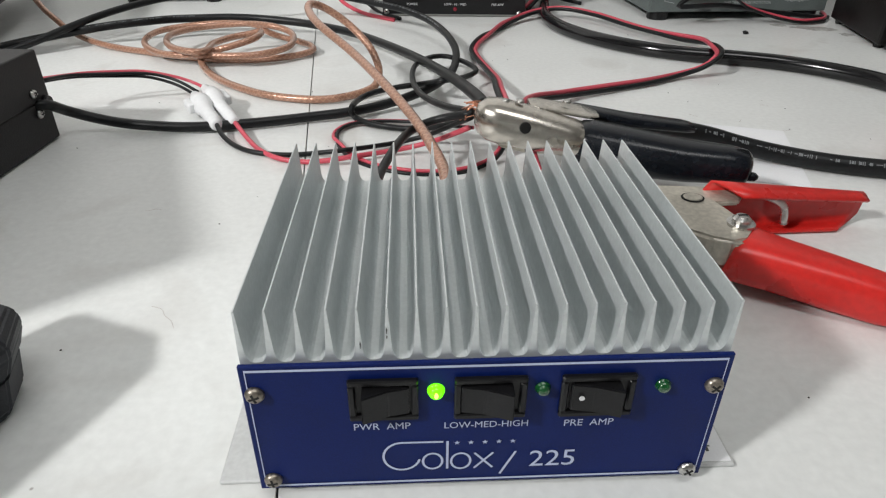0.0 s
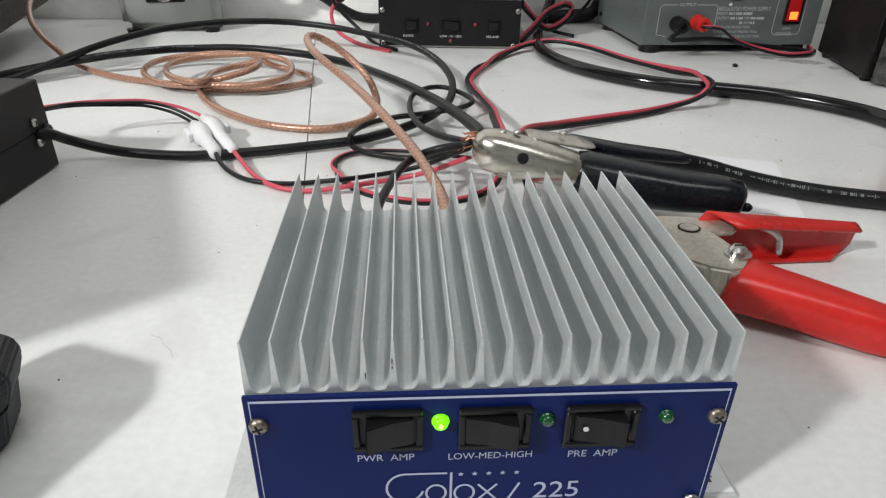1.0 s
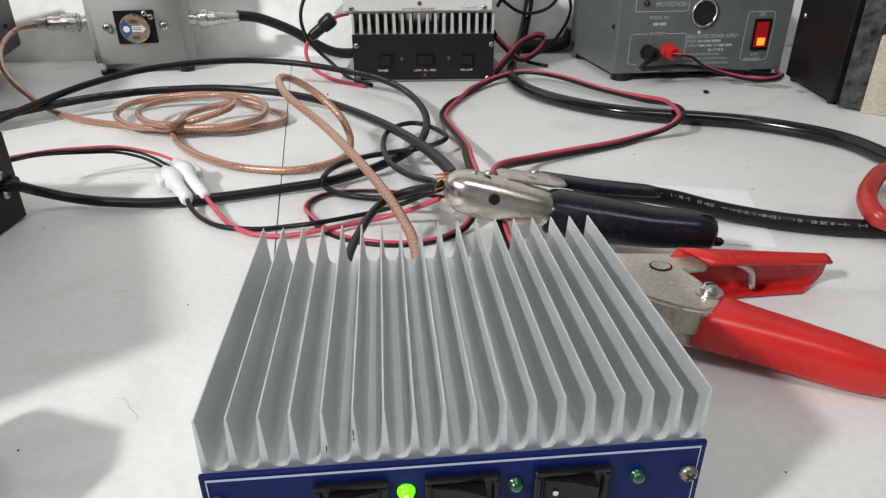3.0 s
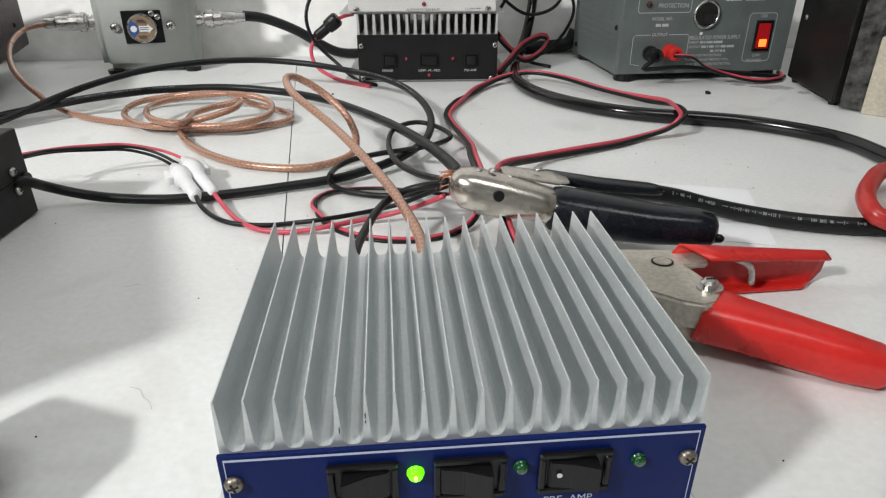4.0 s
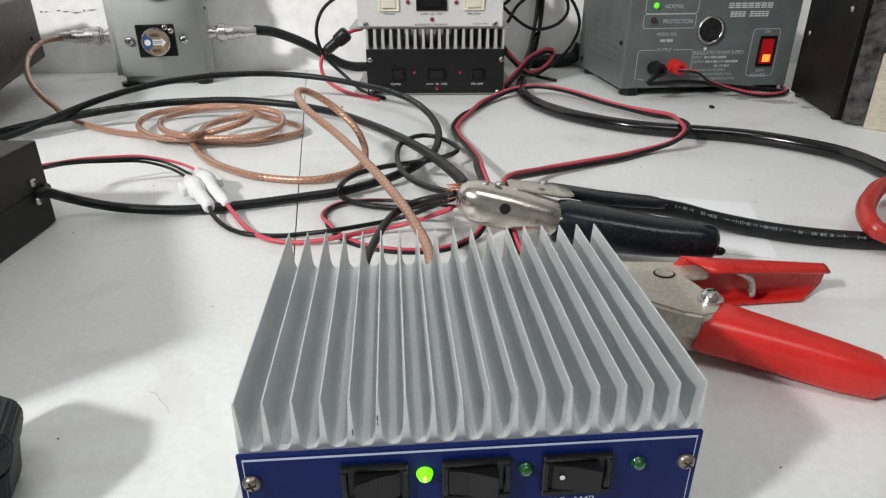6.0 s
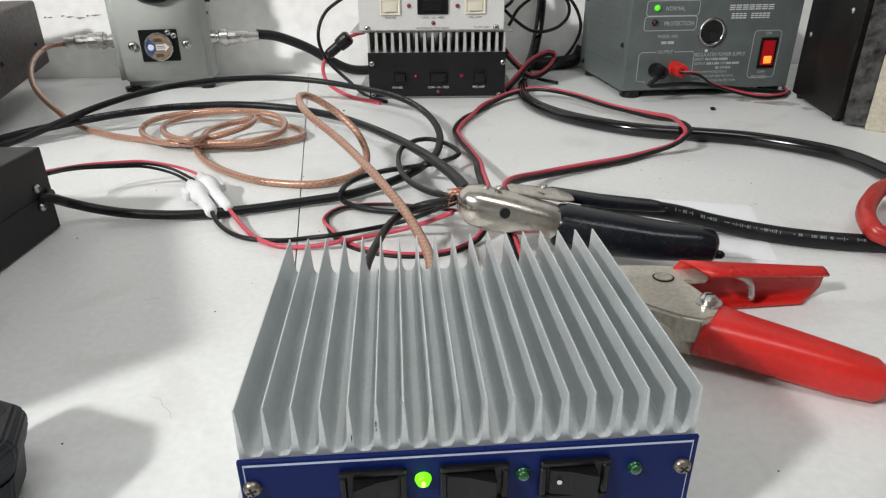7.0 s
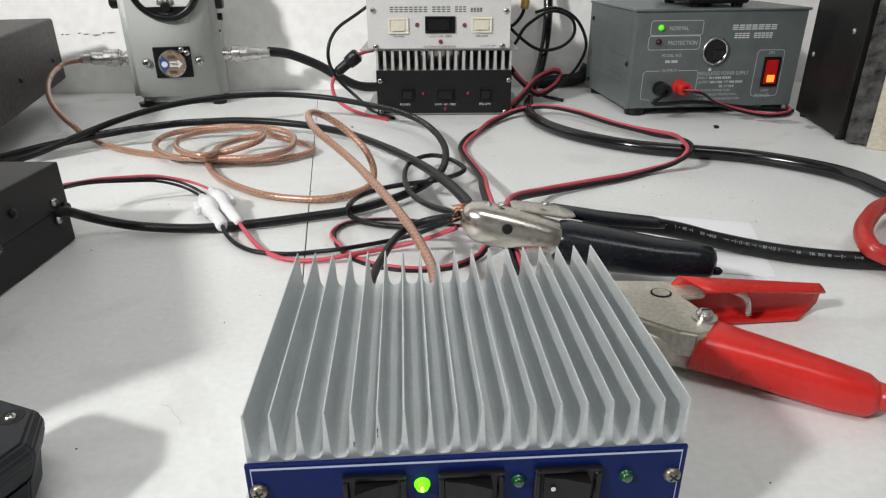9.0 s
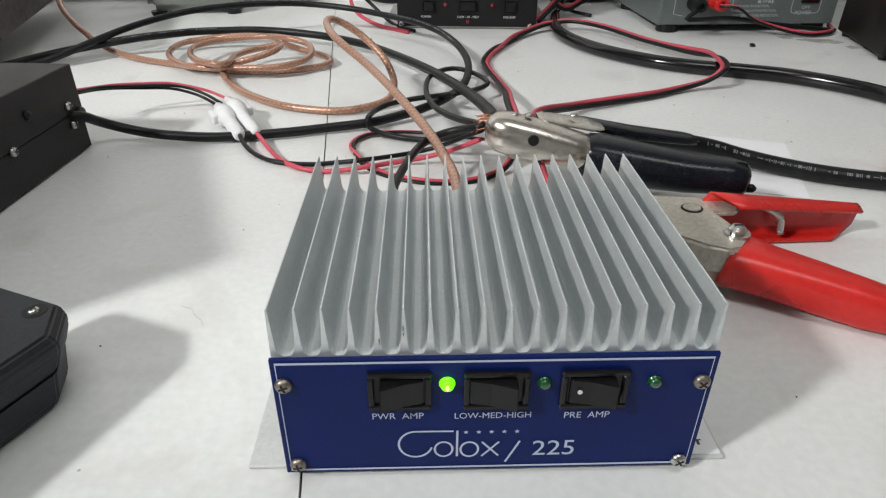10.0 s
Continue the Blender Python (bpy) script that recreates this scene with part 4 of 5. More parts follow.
part("second_handle", hull(along((0.074, 0.258, 0.0405), (0.165, 0.262, 0.0255), [(0.0, 0.004, 0.0012, 0.003), (0.12, 0.0085, 0.0034, 0.002), (0.5, 0.009, 0.0040, 0), (0.92, 0.0085, 0.0032, 0.001), (0.985, 0.0072, 0.0028, 0.001), (1.0, 0.005, 0.002, 0)])), VINYL, c1, smooth=True)
b = bmesh.new()
for k in range(16):
    a = Vector((0.018 + 0.004 * random.random(), 0.247 + 0.008 * random.random(), 0.041 + 0.008 * random.random()))
    e = a + Vector((-0.007 - 0.004 * random.random(), 0.008 * random.random() - 0.003, 0.008 * random.random() - 0.006))
    tube(spline([a, a.lerp(e, 0.5) + Vector((0, 0, 0.003 * random.random())), e], 0.004), 0.00035, 5, bm=b)
part("frayed_strands", b, COPPER, c1, "frayed copper strands", smooth=True)

c2 = thing("jumper_clamp", pose(0.1444, 0.1305, 0, 0, 0, -0.6) @ Matrix.Scale(1.040, 4) @ pose(-0.1380, -0.1268, 0), "dull nickel jumper clamp with red vinyl handles on the bench", "clamp", "jumper clamps")
bm = bmesh.new()
plate_pts = [(0.076, 0.152), (0.094, 0.137), (0.110, 0.1225), (0.119, 0.1150), (0.1290, 0.1105), (0.1370, 0.1130), (0.1430, 0.1205), (0.1438, 0.127), (0.142, 0.134), (0.1395, 0.144), (0.1360, 0.155), (0.1300, 0.1635), (0.122, 0.1675), (0.112, 0.1655), (0.100, 0.158), (0.086, 0.160), (0.074, 0.164)]
lo = [bm.verts.new((x, y, 0.0140)) for x, y in plate_pts]
hi = [bm.verts.new((x, y, 0.0298)) for x, y in plate_pts]
bm.faces.new(lo)
bm.faces.new(hi)
for i in range(len(plate_pts)):
    j = (i + 1) % len(plate_pts)
    bm.faces.new((lo[i], lo[j], hi[j], hi[i]))
bmesh.ops.recalc_face_normals(bm, faces=bm.faces[:])
bmesh.ops.bevel(bm, geom=bm.edges[:], offset=0.0018, segments=3, affect="EDGES")
part("cheek_plate", bm, DULL, c2, "dull beige-grey plated cheek", smooth=False)
part("jaw", hull(along((0.070, 0.158, 0.0145), (0.142, 0.1185, 0.0145), [(0, 0.014, 0.0100, 0), (0.5, 0.0158, 0.0100, 0), (1, 0.0118, 0.0100, 0)]), 24, 3.6), DULL, c2, smooth=True)
bm = bmesh.new()
tongue = [(0.090, 0.182), (0.141, 0.1775), (0.160, 0.170), (0.1525, 0.159), (0.1355, 0.1575), (0.128, 0.161), (0.110, 0.164), (0.090, 0.166)]
low_, top_ = [bm.verts.new((x, y, 0.0232)) for x, y in tongue], [bm.verts.new((x, y, 0.0262)) for x, y in tongue]
bm.faces.new(low_)
bm.faces.new(top_)
for i in range(len(tongue)):
    j = (i + 1) % len(tongue)
    bm.faces.new((low_[i], low_[j], top_[j], top_[i]))
bmesh.ops.recalc_face_normals(bm, faces=bm.faces[:])
bmesh.ops.bevel(bm, geom=bm.edges[:], offset=0.0008, segments=2, affect="EDGES")
part("upper_jaw", bm, DULL, c2, smooth=False)
ring = Matrix.Diagonal((1.0, 0.9, 1, 1))
rivet = part("rivet", lathe([(0.0060, 0), (0.0060, 0.0004), (0.0055, 0.0005)], 28, ring), HOLE, c2, "dark rim round the rivet", m=pose(0.1250, 0.1560, 0.0299))
part("rivet_head", lathe([(0.0050, 0), (0.0050, 0.0007), (0.0044, 0.0010), (0.001, 0.0011)], 28, ring), DULL, rivet)
nut = part("bolt", lathe([(0.0068, 0), (0.0068, 0.0014), (0.0045, 0.0016), (0.0045, 0.0034), (0.0030, 0.0050), (0.001, 0.0054)], 20), STEEL, c2, "bright pivot bolt with a washer", m=pose(0.1380, 0.1268, 0.0298))
part("cross_slot", box(-0.0022, 0.0022, -0.0005, 0.0005, 0.0048, 0.0056), HOLE, nut)
part("lower_handle", hull([((0.1352, 0.1225, 0.0174), (0.0094, 0.0128, 0), (0.0022, -0.0013, 0.0112)), ((0.1384, 0.1206, 0.0172), (0.0094, 0.0134, 0), (0.0020, -0.0012, 0.0120)), ((0.152, 0.1125, 0.0158), (0.0078, 0.0125, 0), (0, 0, 0.0115)), ((0.172, 0.1000, 0.0138), (0.0066, 0.0112, 0), (0, 0, 0.0116)), ((0.190, 0.0895, 0.0116), (0.0056, 0.0100, 0), (0, 0, 0.0113)), ((0.2035, 0.0820, 0.0106), (0.0050, 0.0090, 0), (0, 0, 0.0098)), ((0.2075, 0.0800, 0.0104), (0.0034, 0.0060, 0), (0, 0, 0.0072)), ((0.2090, 0.0793, 0.0104), (0.0015, 0.003, 0), (0, 0, 0.0035))], 32, 2.9), RED, c2, "glossy red vinyl handle sleeve", smooth=True)
# open channel of the upper handle: top flange, back wall and floor lip


def sheet(pts, thick):
    """A bent strip of even thickness: rows of points across, stacked along."""
    b_ = bmesh.new()
    grid = [[b_.verts.new(p) for p in row] for row in pts]
    for r0, r1 in zip(grid, grid[1:]):
        for k in range(len(r0) - 1):
            b_.faces.new((r0[k], r0[k + 1], r1[k + 1], r1[k]))
    bmesh.ops.recalc_face_normals(b_, faces=b_.faces[:])
    bmesh.ops.solidify(b_, geom=b_.faces[:], thickness=thick)
    return b_


rows_ = []
FRONT, BACK = (Vector((0.150, 0.151, 0.0330)), Vector((0.2340, 0.170, 0.0195))), (Vector((0.141, 0.172, 0.0335)), Vector((0.2325, 0.1770, 0.0230)))
WALL_, LIP = (Vector((0.128, 0.1745, 0.004)), Vector((0.2315, 0.178, 0.003))), (Vector((0.136, 0.1640, 0.0012)), Vector((0.2195, 0.168, 0.0012)))
for t in (0, 0.15, 0.3, 0.45, 0.6, 0.75, 0.88, 0.95, 1.0):
    f_, k_, w_, l_ = [a.lerp(e, t) for a, e in (FRONT, BACK, WALL_, LIP)]
    rows_.append([f_, f_.lerp(k_, 0.5) + Vector((0, 0, 0.0006)), f_.lerp(k_, 0.88), k_ + Vector((0, 0.0005, -0.0012)), k_.lerp(w_, 0.3) + Vector((0.0035 * t, 0.0012, 0)), k_.lerp(w_, 0.75) + Vector((0.003 * t, 0.001, 0)), w_, w_.lerp(l_, 0.3) + Vector((0, 0, -0.0012)), l_.lerp(w_, 0.3), l_])
part("upper_handle", sheet(rows_, 0.0016), RED, c2, "open red vinyl handle channel", smooth=True)
part("spring_pin", tube(spline([(0.160, 0.172, 0.0265), (0.174, 0.1670, 0.0240), (0.1815, 0.1665, 0.0200), (0.1840, 0.1662, 0.0150), (0.1852, 0.1660, 0.0080)], 0.003), 0.0022, 12), STEEL, c2, "bright bent spring end", smooth=True)

# sheet of paper under the black clamp
paper = part("paper_sheet", box(-0.05, 0.05, -0.05, 0.05, 0.0002, 0.0006), PAPER, m=pose(0.2130, 0.3015, 0, 0, 0, -17.6) @ Matrix.Scale(1.090, 4))
tagged(paper, "white sheet of paper lying under the black clamp", "paper")


# cables
def cable(name, points, r, material, label, category="cable", n=12, step=0.006):
    ob = part(name, tube(spline(points, step), r, n), material, smooth=True)
    return tagged(ob, label, category)


COAX_A = cable("coax_cable", [(-0.3073, 0.3274, 0.0305), (-0.2933, 0.3296, 0.0305), (-0.2889, 0.3454, 0.0204), (-0.2713, 0.3515, 0.0119), (-0.2450, 0.3511, 0.0070), (-0.2030, 0.3477, 0.0054), (-0.1670, 0.3518, 0.0054), (-0.1355, 0.3592, 0.0054), (-0.1034, 0.3693, 0.0055), (-0.0745, 0.3762, 0.0066), (-0.0500, 0.3896, 0.0071), (-0.0244, 0.4052, 0.0099), (-0.0025, 0.4307, 0.0111), (0.0150, 0.4664, 0.0123), (0.0237, 0.5098, 0.0136), (0.0250, 0.5557, 0.0160), (0.0167, 0.6044, 0.0197), (-0.0008, 0.6523, 0.0234), (-0.0291, 0.6908, 0.0271), (-0.0671, 0.7218, 0.0296), (-0.1228, 0.7549, 0.0333), (-0.1782, 0.7664, 0.0368), (-0.2219, 0.7533, 0.0402), (-0.2633, 0.7371, 0.0412), (-0.3146, 0.7092, 0.0397), (-0.3491, 0.6828, 0.0359), (-0.3783, 0.6484, 0.0310), (-0.4070, 0.6179, 0.0228), (-0.4346, 0.5901, 0.0136), (-0.4614, 0.5664, 0.0067), (-0.4838, 0.5201, 0.0047)], 0.0040, JACKET, "matt black coaxial cable arching over the bench from the charcoal case")
COAX_B = cable("coax_cable", [(-0.5081, 0.5447, 0.0050), (-0.4749, 0.5926, 0.0073), (-0.4532, 0.6134, 0.0096), (-0.4247, 0.6234, 0.0137), (-0.3933, 0.6290, 0.0183), (-0.3636, 0.6389, 0.0212), (-0.3360, 0.6557, 0.0213), (-0.3087, 0.6776, 0.0197), (-0.2766, 0.6883, 0.0186), (-0.2414, 0.6909, 0.0187), (-0.2052, 0.6889, 0.0175), (-0.1673, 0.6777, 0.0163), (-0.1369, 0.6619, 0.0157), (-0.0913, 0.6231, 0.0156), (-0.0552, 0.5690, 0.0172), (-0.0232, 0.5059, 0.0203), (-0.0013, 0.4509, 0.0235), (0.0158, 0.3779, 0.0319), (0.0251, 0.3099, 0.0411), (0.0277, 0.2765, 0.0451)], 0.0046, JACKET, "matt black cable running from the back into the clamp")
cable("coax_cable", [(-0.2411, 0.9395, 0.0748), (-0.2085, 0.9483, 0.0691), (-0.1624, 0.9546, 0.0495), (-0.1282, 0.9632, 0.0273), (-0.0911, 0.9726, 0.0100), (-0.0289, 0.9883, 0.0081), (0.0339, 0.9900, 0.0082)], 0.0077, JACKET, "thick black coaxial cable from the wattmeter")
cable("amber_coax_cable", [(-0.5108, 0.8729, 0.0729), (-0.5139, 0.8745, 0.0729), (-0.5339, 0.8651, 0.0694), (-0.5305, 0.8190, 0.0616), (-0.5133, 0.7673, 0.0527), (-0.4873, 0.7169, 0.0418), (-0.4620, 0.6856, 0.0300), (-0.4412, 0.6688, 0.0195), (-0.4289, 0.6618, 0.0115), (-0.3955, 0.6348, 0.0057), (-0.3558, 0.6076, 0.0039), (-0.3163, 0.5872, 0.0039), (-0.2793, 0.5700, 0.0039), (-0.2375, 0.5541, 0.0041), (-0.1929, 0.5483, 0.0045), (-0.1512, 0.5601, 0.0051), (-0.1324, 0.5772, 0.0057), (-0.1318, 0.5940, 0.0057), (-0.1420, 0.6126, 0.0058), (-0.1686, 0.6324, 0.0075), (-0.1867, 0.6314, 0.0138), (-0.2022, 0.6387, 0.0208), (-0.2416, 0.6607, 0.0185), (-0.2865, 0.6695, 0.0139), (-0.3193, 0.6509, 0.0115), (-0.3215, 0.6083, 0.0103), (-0.2999, 0.5681, 0.0102), (-0.2700, 0.5437, 0.0113), (-0.2193, 0.5350, 0.0124), (-0.1827, 0.5340, 0.0135), (-0.1557, 0.5564, 0.0148), (-0.1515, 0.5878, 0.0160), (-0.1600, 0.6161, 0.0184), (-0.1823, 0.6245, 0.0230), (-0.2172, 0.6459, 0.0208), (-0.2639, 0.6402, 0.0184), (-0.2880, 0.6079, 0.0183), (-0.2837, 0.5707, 0.0181), (-0.2638, 0.5377, 0.0191), (-0.2405, 0.5247, 0.0191), (-0.2331, 0.5364, 0.0180), (-0.2332, 0.5699, 0.0170), (-0.2202, 0.5953, 0.0171), (-0.2005, 0.6025, 0.0195), (-0.1881, 0.5984, 0.0229), (-0.1872, 0.5640, 0.0239), (-0.2070, 0.5521, 0.0192), (-0.2299, 0.5495, 0.0136), (-0.2415, 0.5437, 0.0079), (-0.2348, 0.5244, 0.0040), (-0.2156, 0.4904, 0.0038), (-0.1924, 0.4631, 0.0038), (-0.1595, 0.4350, 0.0038), (-0.1254, 0.4209, 0.0037), (-0.0985, 0.4165, 0.0044), (-0.0778, 0.4225, 0.0055), (-0.0622, 0.4325, 0.0072), (-0.0543, 0.4423, 0.0106), (-0.0520, 0.4517, 0.0189), (-0.0546, 0.4620, 0.0268), (-0.0620, 0.4698, 0.0392), (-0.0784, 0.4808, 0.0538), (-0.0944, 0.4849, 0.0650), (-0.1064, 0.4838, 0.0717), (-0.1134, 0.4749, 0.0744), (-0.1131, 0.4616, 0.0713), (-0.1009, 0.4297, 0.0664), (-0.0714, 0.3859, 0.0549), (-0.0506, 0.3425, 0.0489), (-0.0324, 0.2996, 0.0431), (-0.0183, 0.2601, 0.0384), (-0.0098, 0.2282, 0.0350), (-0.0044, 0.2001, 0.0326), (-0.0032, 0.1546, 0.0312)], 0.0035, AMBER, "amber coaxial cable with visible copper braid, loosely coiled", n=14, step=0.004)
cable("power_cable", [(0.2029, 0.9900, 0.3761), (0.2199, 0.9855, 0.2375), (0.2243, 0.9591, 0.1243), (0.2095, 0.9230, 0.0500), (0.1828, 0.8723, 0.0111), (0.1727, 0.8248, 0.0083), (0.1607, 0.7477, 0.0082), (0.1665, 0.6887, 0.0081), (0.1908, 0.6313, 0.0080), (0.2332, 0.5808, 0.0079), (0.2775, 0.5514, 0.0079), (0.3294, 0.5319, 0.0079), (0.3721, 0.5117, 0.0078), (0.4107, 0.4778, 0.0078), (0.4359, 0.4397, 0.0077), (0.4420, 0.3914, 0.0076), (0.4412, 0.2833, 0.0075), (0.4638, 0.1918, 0.0073)], 0.0077, GLOSSY, "thick glossy black power cable across the bench", n=16)
JUMP = spline([(0.1173, 0.2873, 0.0303), (0.1370, 0.2801, 0.0292), (0.1598, 0.2816, 0.0260), (0.1918, 0.2819, 0.0195), (0.2147, 0.2807, 0.0130), (0.2434, 0.2731, 0.0081), (0.2722, 0.2601, 0.0067), (0.3009, 0.2494, 0.0067), (0.3313, 0.2429, 0.0067), (0.3809, 0.2386, 0.0067), (0.4602, 0.2545, 0.0068)])
jump = tagged(part("jumper_cable", tube(JUMP, 0.0066, 16), JACKET, smooth=True), "thick black jumper cable with pale printing along it", "cable")


def print_along(line, i0, i1, r, tall, parent, rise=0.66):
    """Worn print on a cable: short bars on the side that looks up and to the front."""
    b = bmesh.new()
    k = i0
    while k < min(i1, len(line) - 2):
        p, q = line[k], line[k + 1]
        d = (q - p).normalized()
        out = Vector((d.y, -d.x, 0)).normalized()
        out = (out if out.y < 0 else -out) * 0.78 + Vector((0, 0, rise))
        out = (out - d * out.dot(d)).normalized()
        mm = Matrix.Translation(p + out * r * 0.992) @ Matrix((d, out.cross(d), out)).transposed().to_4x4()
        x, end = 0.0, (q - p).length
        while x < end:
            ln = random.choice((0.0005, 0.0007, 0.0014, 0.0020))
            h = tall * (random.choice((1, 0.9, 0.8)) if ln < 0.001 else random.choice((0.75, 0.2, 0.25)))
            bb = box(x, min(x + ln, end), -h / 2, h / 2, 0, r * 0.035)
            bmesh.ops.transform(bb, matrix=mm, verts=bb.verts)
            merged(b, bb)
            x += ln + random.choice((0.0004, 0.0006, 0.0008, 0.0022))
        k += random.choice((1, 1, 1, 1, 2))
    return tagged(part("small_print", b, CABLEPRINT, parent, "worn pale printing"), kind="stuff")


print_along(JUMP, 8, len(JUMP) - 12, 0.0066, 0.0028, jump)
cable("red_jumper_cable", [(0.2144, 0.0817, 0.0130), (0.2328, 0.0734, 0.0093), (0.2795, 0.0673, 0.0066), (0.3556, 0.0929, 0.0067), (0.4119, 0.1692, 0.0068), (0.4362, 0.2598, 0.0120), (0.4225, 0.3214, 0.0210), (0.3835, 0.3167, 0.0220), (0.3454, 0.2828, 0.0240), (0.3255, 0.2588, 0.0228), (0.3196, 0.2409, 0.0194), (0.3259, 0.2346, 0.0162), (0.3569, 0.2190, 0.0086), (0.4321, 0.2028, 0.0069), (0.4983, 0.2034, 0.0069)], 0.0067, REDCABLE, "thick red jumper cable looping on the bench", n=16)


print_along(spline([(0.0167, 0.6044, 0.0197), (-0.0008, 0.6523, 0.0234), (-0.0291, 0.6908, 0.0271), (-0.0671, 0.7218, 0.0296), (-0.1228, 0.7549, 0.0333)]), 1, 24, 0.0042, 0.0019, COAX_A, 0.9)
print_along(spline([(-0.4247, 0.6234, 0.0137), (-0.3933, 0.6290, 0.0183), (-0.3636, 0.6389, 0.0212), (-0.3360, 0.6557, 0.0213), (-0.3087, 0.6776, 0.0197), (-0.2766, 0.6883, 0.0186)]), 2, 24, 0.0046, 0.0017, COAX_B, 0.9)


def offset(line, bend, r):
    """A companion line beside the given one; bend(u) turns it about the line, in radians from the left."""
    out = []
    for i, p in enumerate(line):
        way = (line[min(i + 1, len(line) - 1)] - line[max(i - 1, 0)]).normalized()
        left = Vector((-way.y, way.x, 0)).normalized()
        a = bend(i / (len(line) - 1))
        out.append(p + left * math.cos(a) * r + Vector((0, 0, math.sin(a) * r)))
    return out


def pair(points, r, bend, label, category="cable"):
    t = thing("twin_wire", pose(0, 0, 0), label, category, "red and black wire pairs")
    ln = spline(points)
    part("red_wire", tube(offset(ln, bend, r), r, 10), REDWIRE, t, "red insulated wire", smooth=True)
    part("black_wire", tube(offset(ln, lambda u: bend(u) + math.pi, r), r, 10), JACKET, t, "black insulated wire", smooth=True)
    return t


def wires(lines, r, label):
    """Several loose wires that run together, each along its own line."""
    t = thing("wire_bundle", pose(0, 0, 0), label, "cable", "red and black wire pairs")
    for name, pts in lines:
        part(name, tube(spline(pts, 0.005), r, 10), REDWIRE if name == "red_wire" else JACKET, t, smooth=True)
    return t


def step_between(u, a, b_):
    q = min(1, max(0, (u - a) / (b_ - a)))
    return q * q * (3 - 2 * q)


pair([(0.0449, 0.2792, 0.0387), (0.0475, 0.3524, 0.0328), (0.0538, 0.4223, 0.0200), (0.0539, 0.4951, 0.0090), (0.0491, 0.5581, 0.0048), (0.0498, 0.5947, 0.0049), (0.0670, 0.6472, 0.0049), (0.1110, 0.7270, 0.0060), (0.1487, 0.7627, 0.0108), (0.1859, 0.7646, 0.0145), (0.2235, 0.7326, 0.0132), (0.2602, 0.6681, 0.0107), (0.2945, 0.6163, 0.0106), (0.3092, 0.5744, 0.0151), (0.2974, 0.5143, 0.0212), (0.2837, 0.4865, 0.0205), (0.2705, 0.4852, 0.0114), (0.2458, 0.4828, 0.0048), (0.2080, 0.4609, 0.0047), (0.1606, 0.4389, 0.0056), (0.1146, 0.4113, 0.0089), (0.0752, 0.3578, 0.0219), (0.0560, 0.2888, 0.0324)], 0.0024, lambda u: math.pi * (1 - step_between(u, 0.30, 0.40) + step_between(u, 0.58, 0.70)) + 0.25 - 0.9 * step_between(u, 0.72, 0.84), "red and black zip wire in a wide loop on the bench")
wires([('red_wire', [(-0.1649, 0.3525, 0.0081), (-0.1567, 0.3387, 0.0054), (-0.1461, 0.3203, 0.0034), (-0.1339, 0.3021, 0.0028), (-0.1174, 0.2882, 0.0024), (-0.0976, 0.2826, 0.0024), (-0.0783, 0.2807, 0.0048), (-0.0677, 0.2813, 0.0064), (-0.0471, 0.2934, 0.0043), (-0.0253, 0.2973, 0.0065), (-0.0035, 0.2885, 0.0161), (0.0164, 0.2692, 0.0321)]), ('black_wire', [(-0.1773, 0.3462, 0.0081), (-0.1706, 0.3329, 0.0048), (-0.1611, 0.3200, 0.0027), (-0.1488, 0.3076, 0.0024), (-0.1344, 0.2999, 0.0024), (-0.1122, 0.2960, 0.0024), (-0.0907, 0.2970, 0.0034), (-0.0749, 0.2927, 0.0066), (-0.0520, 0.3055, 0.0043), (-0.0298, 0.3148, 0.0043), (-0.0115, 0.3131, 0.0097), (0.0056, 0.2952, 0.0237), (0.0185, 0.2742, 0.0375)]), ], 0.0019, "red and black wires from the connectors to the clamp")
wires([("red_wire", [(-0.3254, 0.3906, 0.0325), (-0.3163, 0.4051, 0.0305), (-0.3045, 0.4199, 0.0284), (-0.2844, 0.4310, 0.0263), (-0.2619, 0.4389, 0.0242), (-0.2366, 0.4380, 0.0198), (-0.2213, 0.4364, 0.0154), (-0.2072, 0.4284, 0.0121)]), ("black_wire", [(-0.3212, 0.3816, 0.0325), (-0.3138, 0.4020, 0.0294), (-0.3022, 0.4134, 0.0273), (-0.2808, 0.4209, 0.0252), (-0.2582, 0.4269, 0.0230), (-0.2417, 0.4286, 0.0187), (-0.2278, 0.4257, 0.0143), (-0.2117, 0.4118, 0.0110)]), ("black_wire", [(-0.3181, 0.3764, 0.0351), (-0.3115, 0.3983, 0.0321), (-0.3000, 0.4098, 0.0300), (-0.2795, 0.4191, 0.0279), (-0.2576, 0.4268, 0.0258), (-0.2417, 0.4303, 0.0220), (-0.2256, 0.4255, 0.0176), (-0.2097, 0.4161, 0.0121)])], 0.0014, "thin red and black wires leaving the charcoal case")
pair([(0.0229, 0.3134, 0.0152), (0.0076, 0.3303, 0.0109), (-0.0082, 0.3475, 0.0065), (-0.0298, 0.3611, 0.0035), (-0.0542, 0.3619, 0.0035), (-0.0733, 0.3569, 0.0030), (-0.0824, 0.3447, 0.0022), (-0.0825, 0.3296, 0.0019), (-0.0753, 0.3085, 0.0019), (-0.0643, 0.2886, 0.0019), (-0.0466, 0.2731, 0.0019), (-0.0215, 0.2633, 0.0019), (0.0034, 0.2630, 0.0019), (0.0227, 0.2695, 0.0027), (0.0366, 0.2795, 0.0054), (0.0436, 0.2904, 0.0097), (0.0473, 0.2929, 0.0151)], 0.0014, lambda u: math.pi + 0.2 - (math.pi - 0.4) * step_between(u, 0.42, 0.52), "thin red and black wire pair looping behind the amplifier")
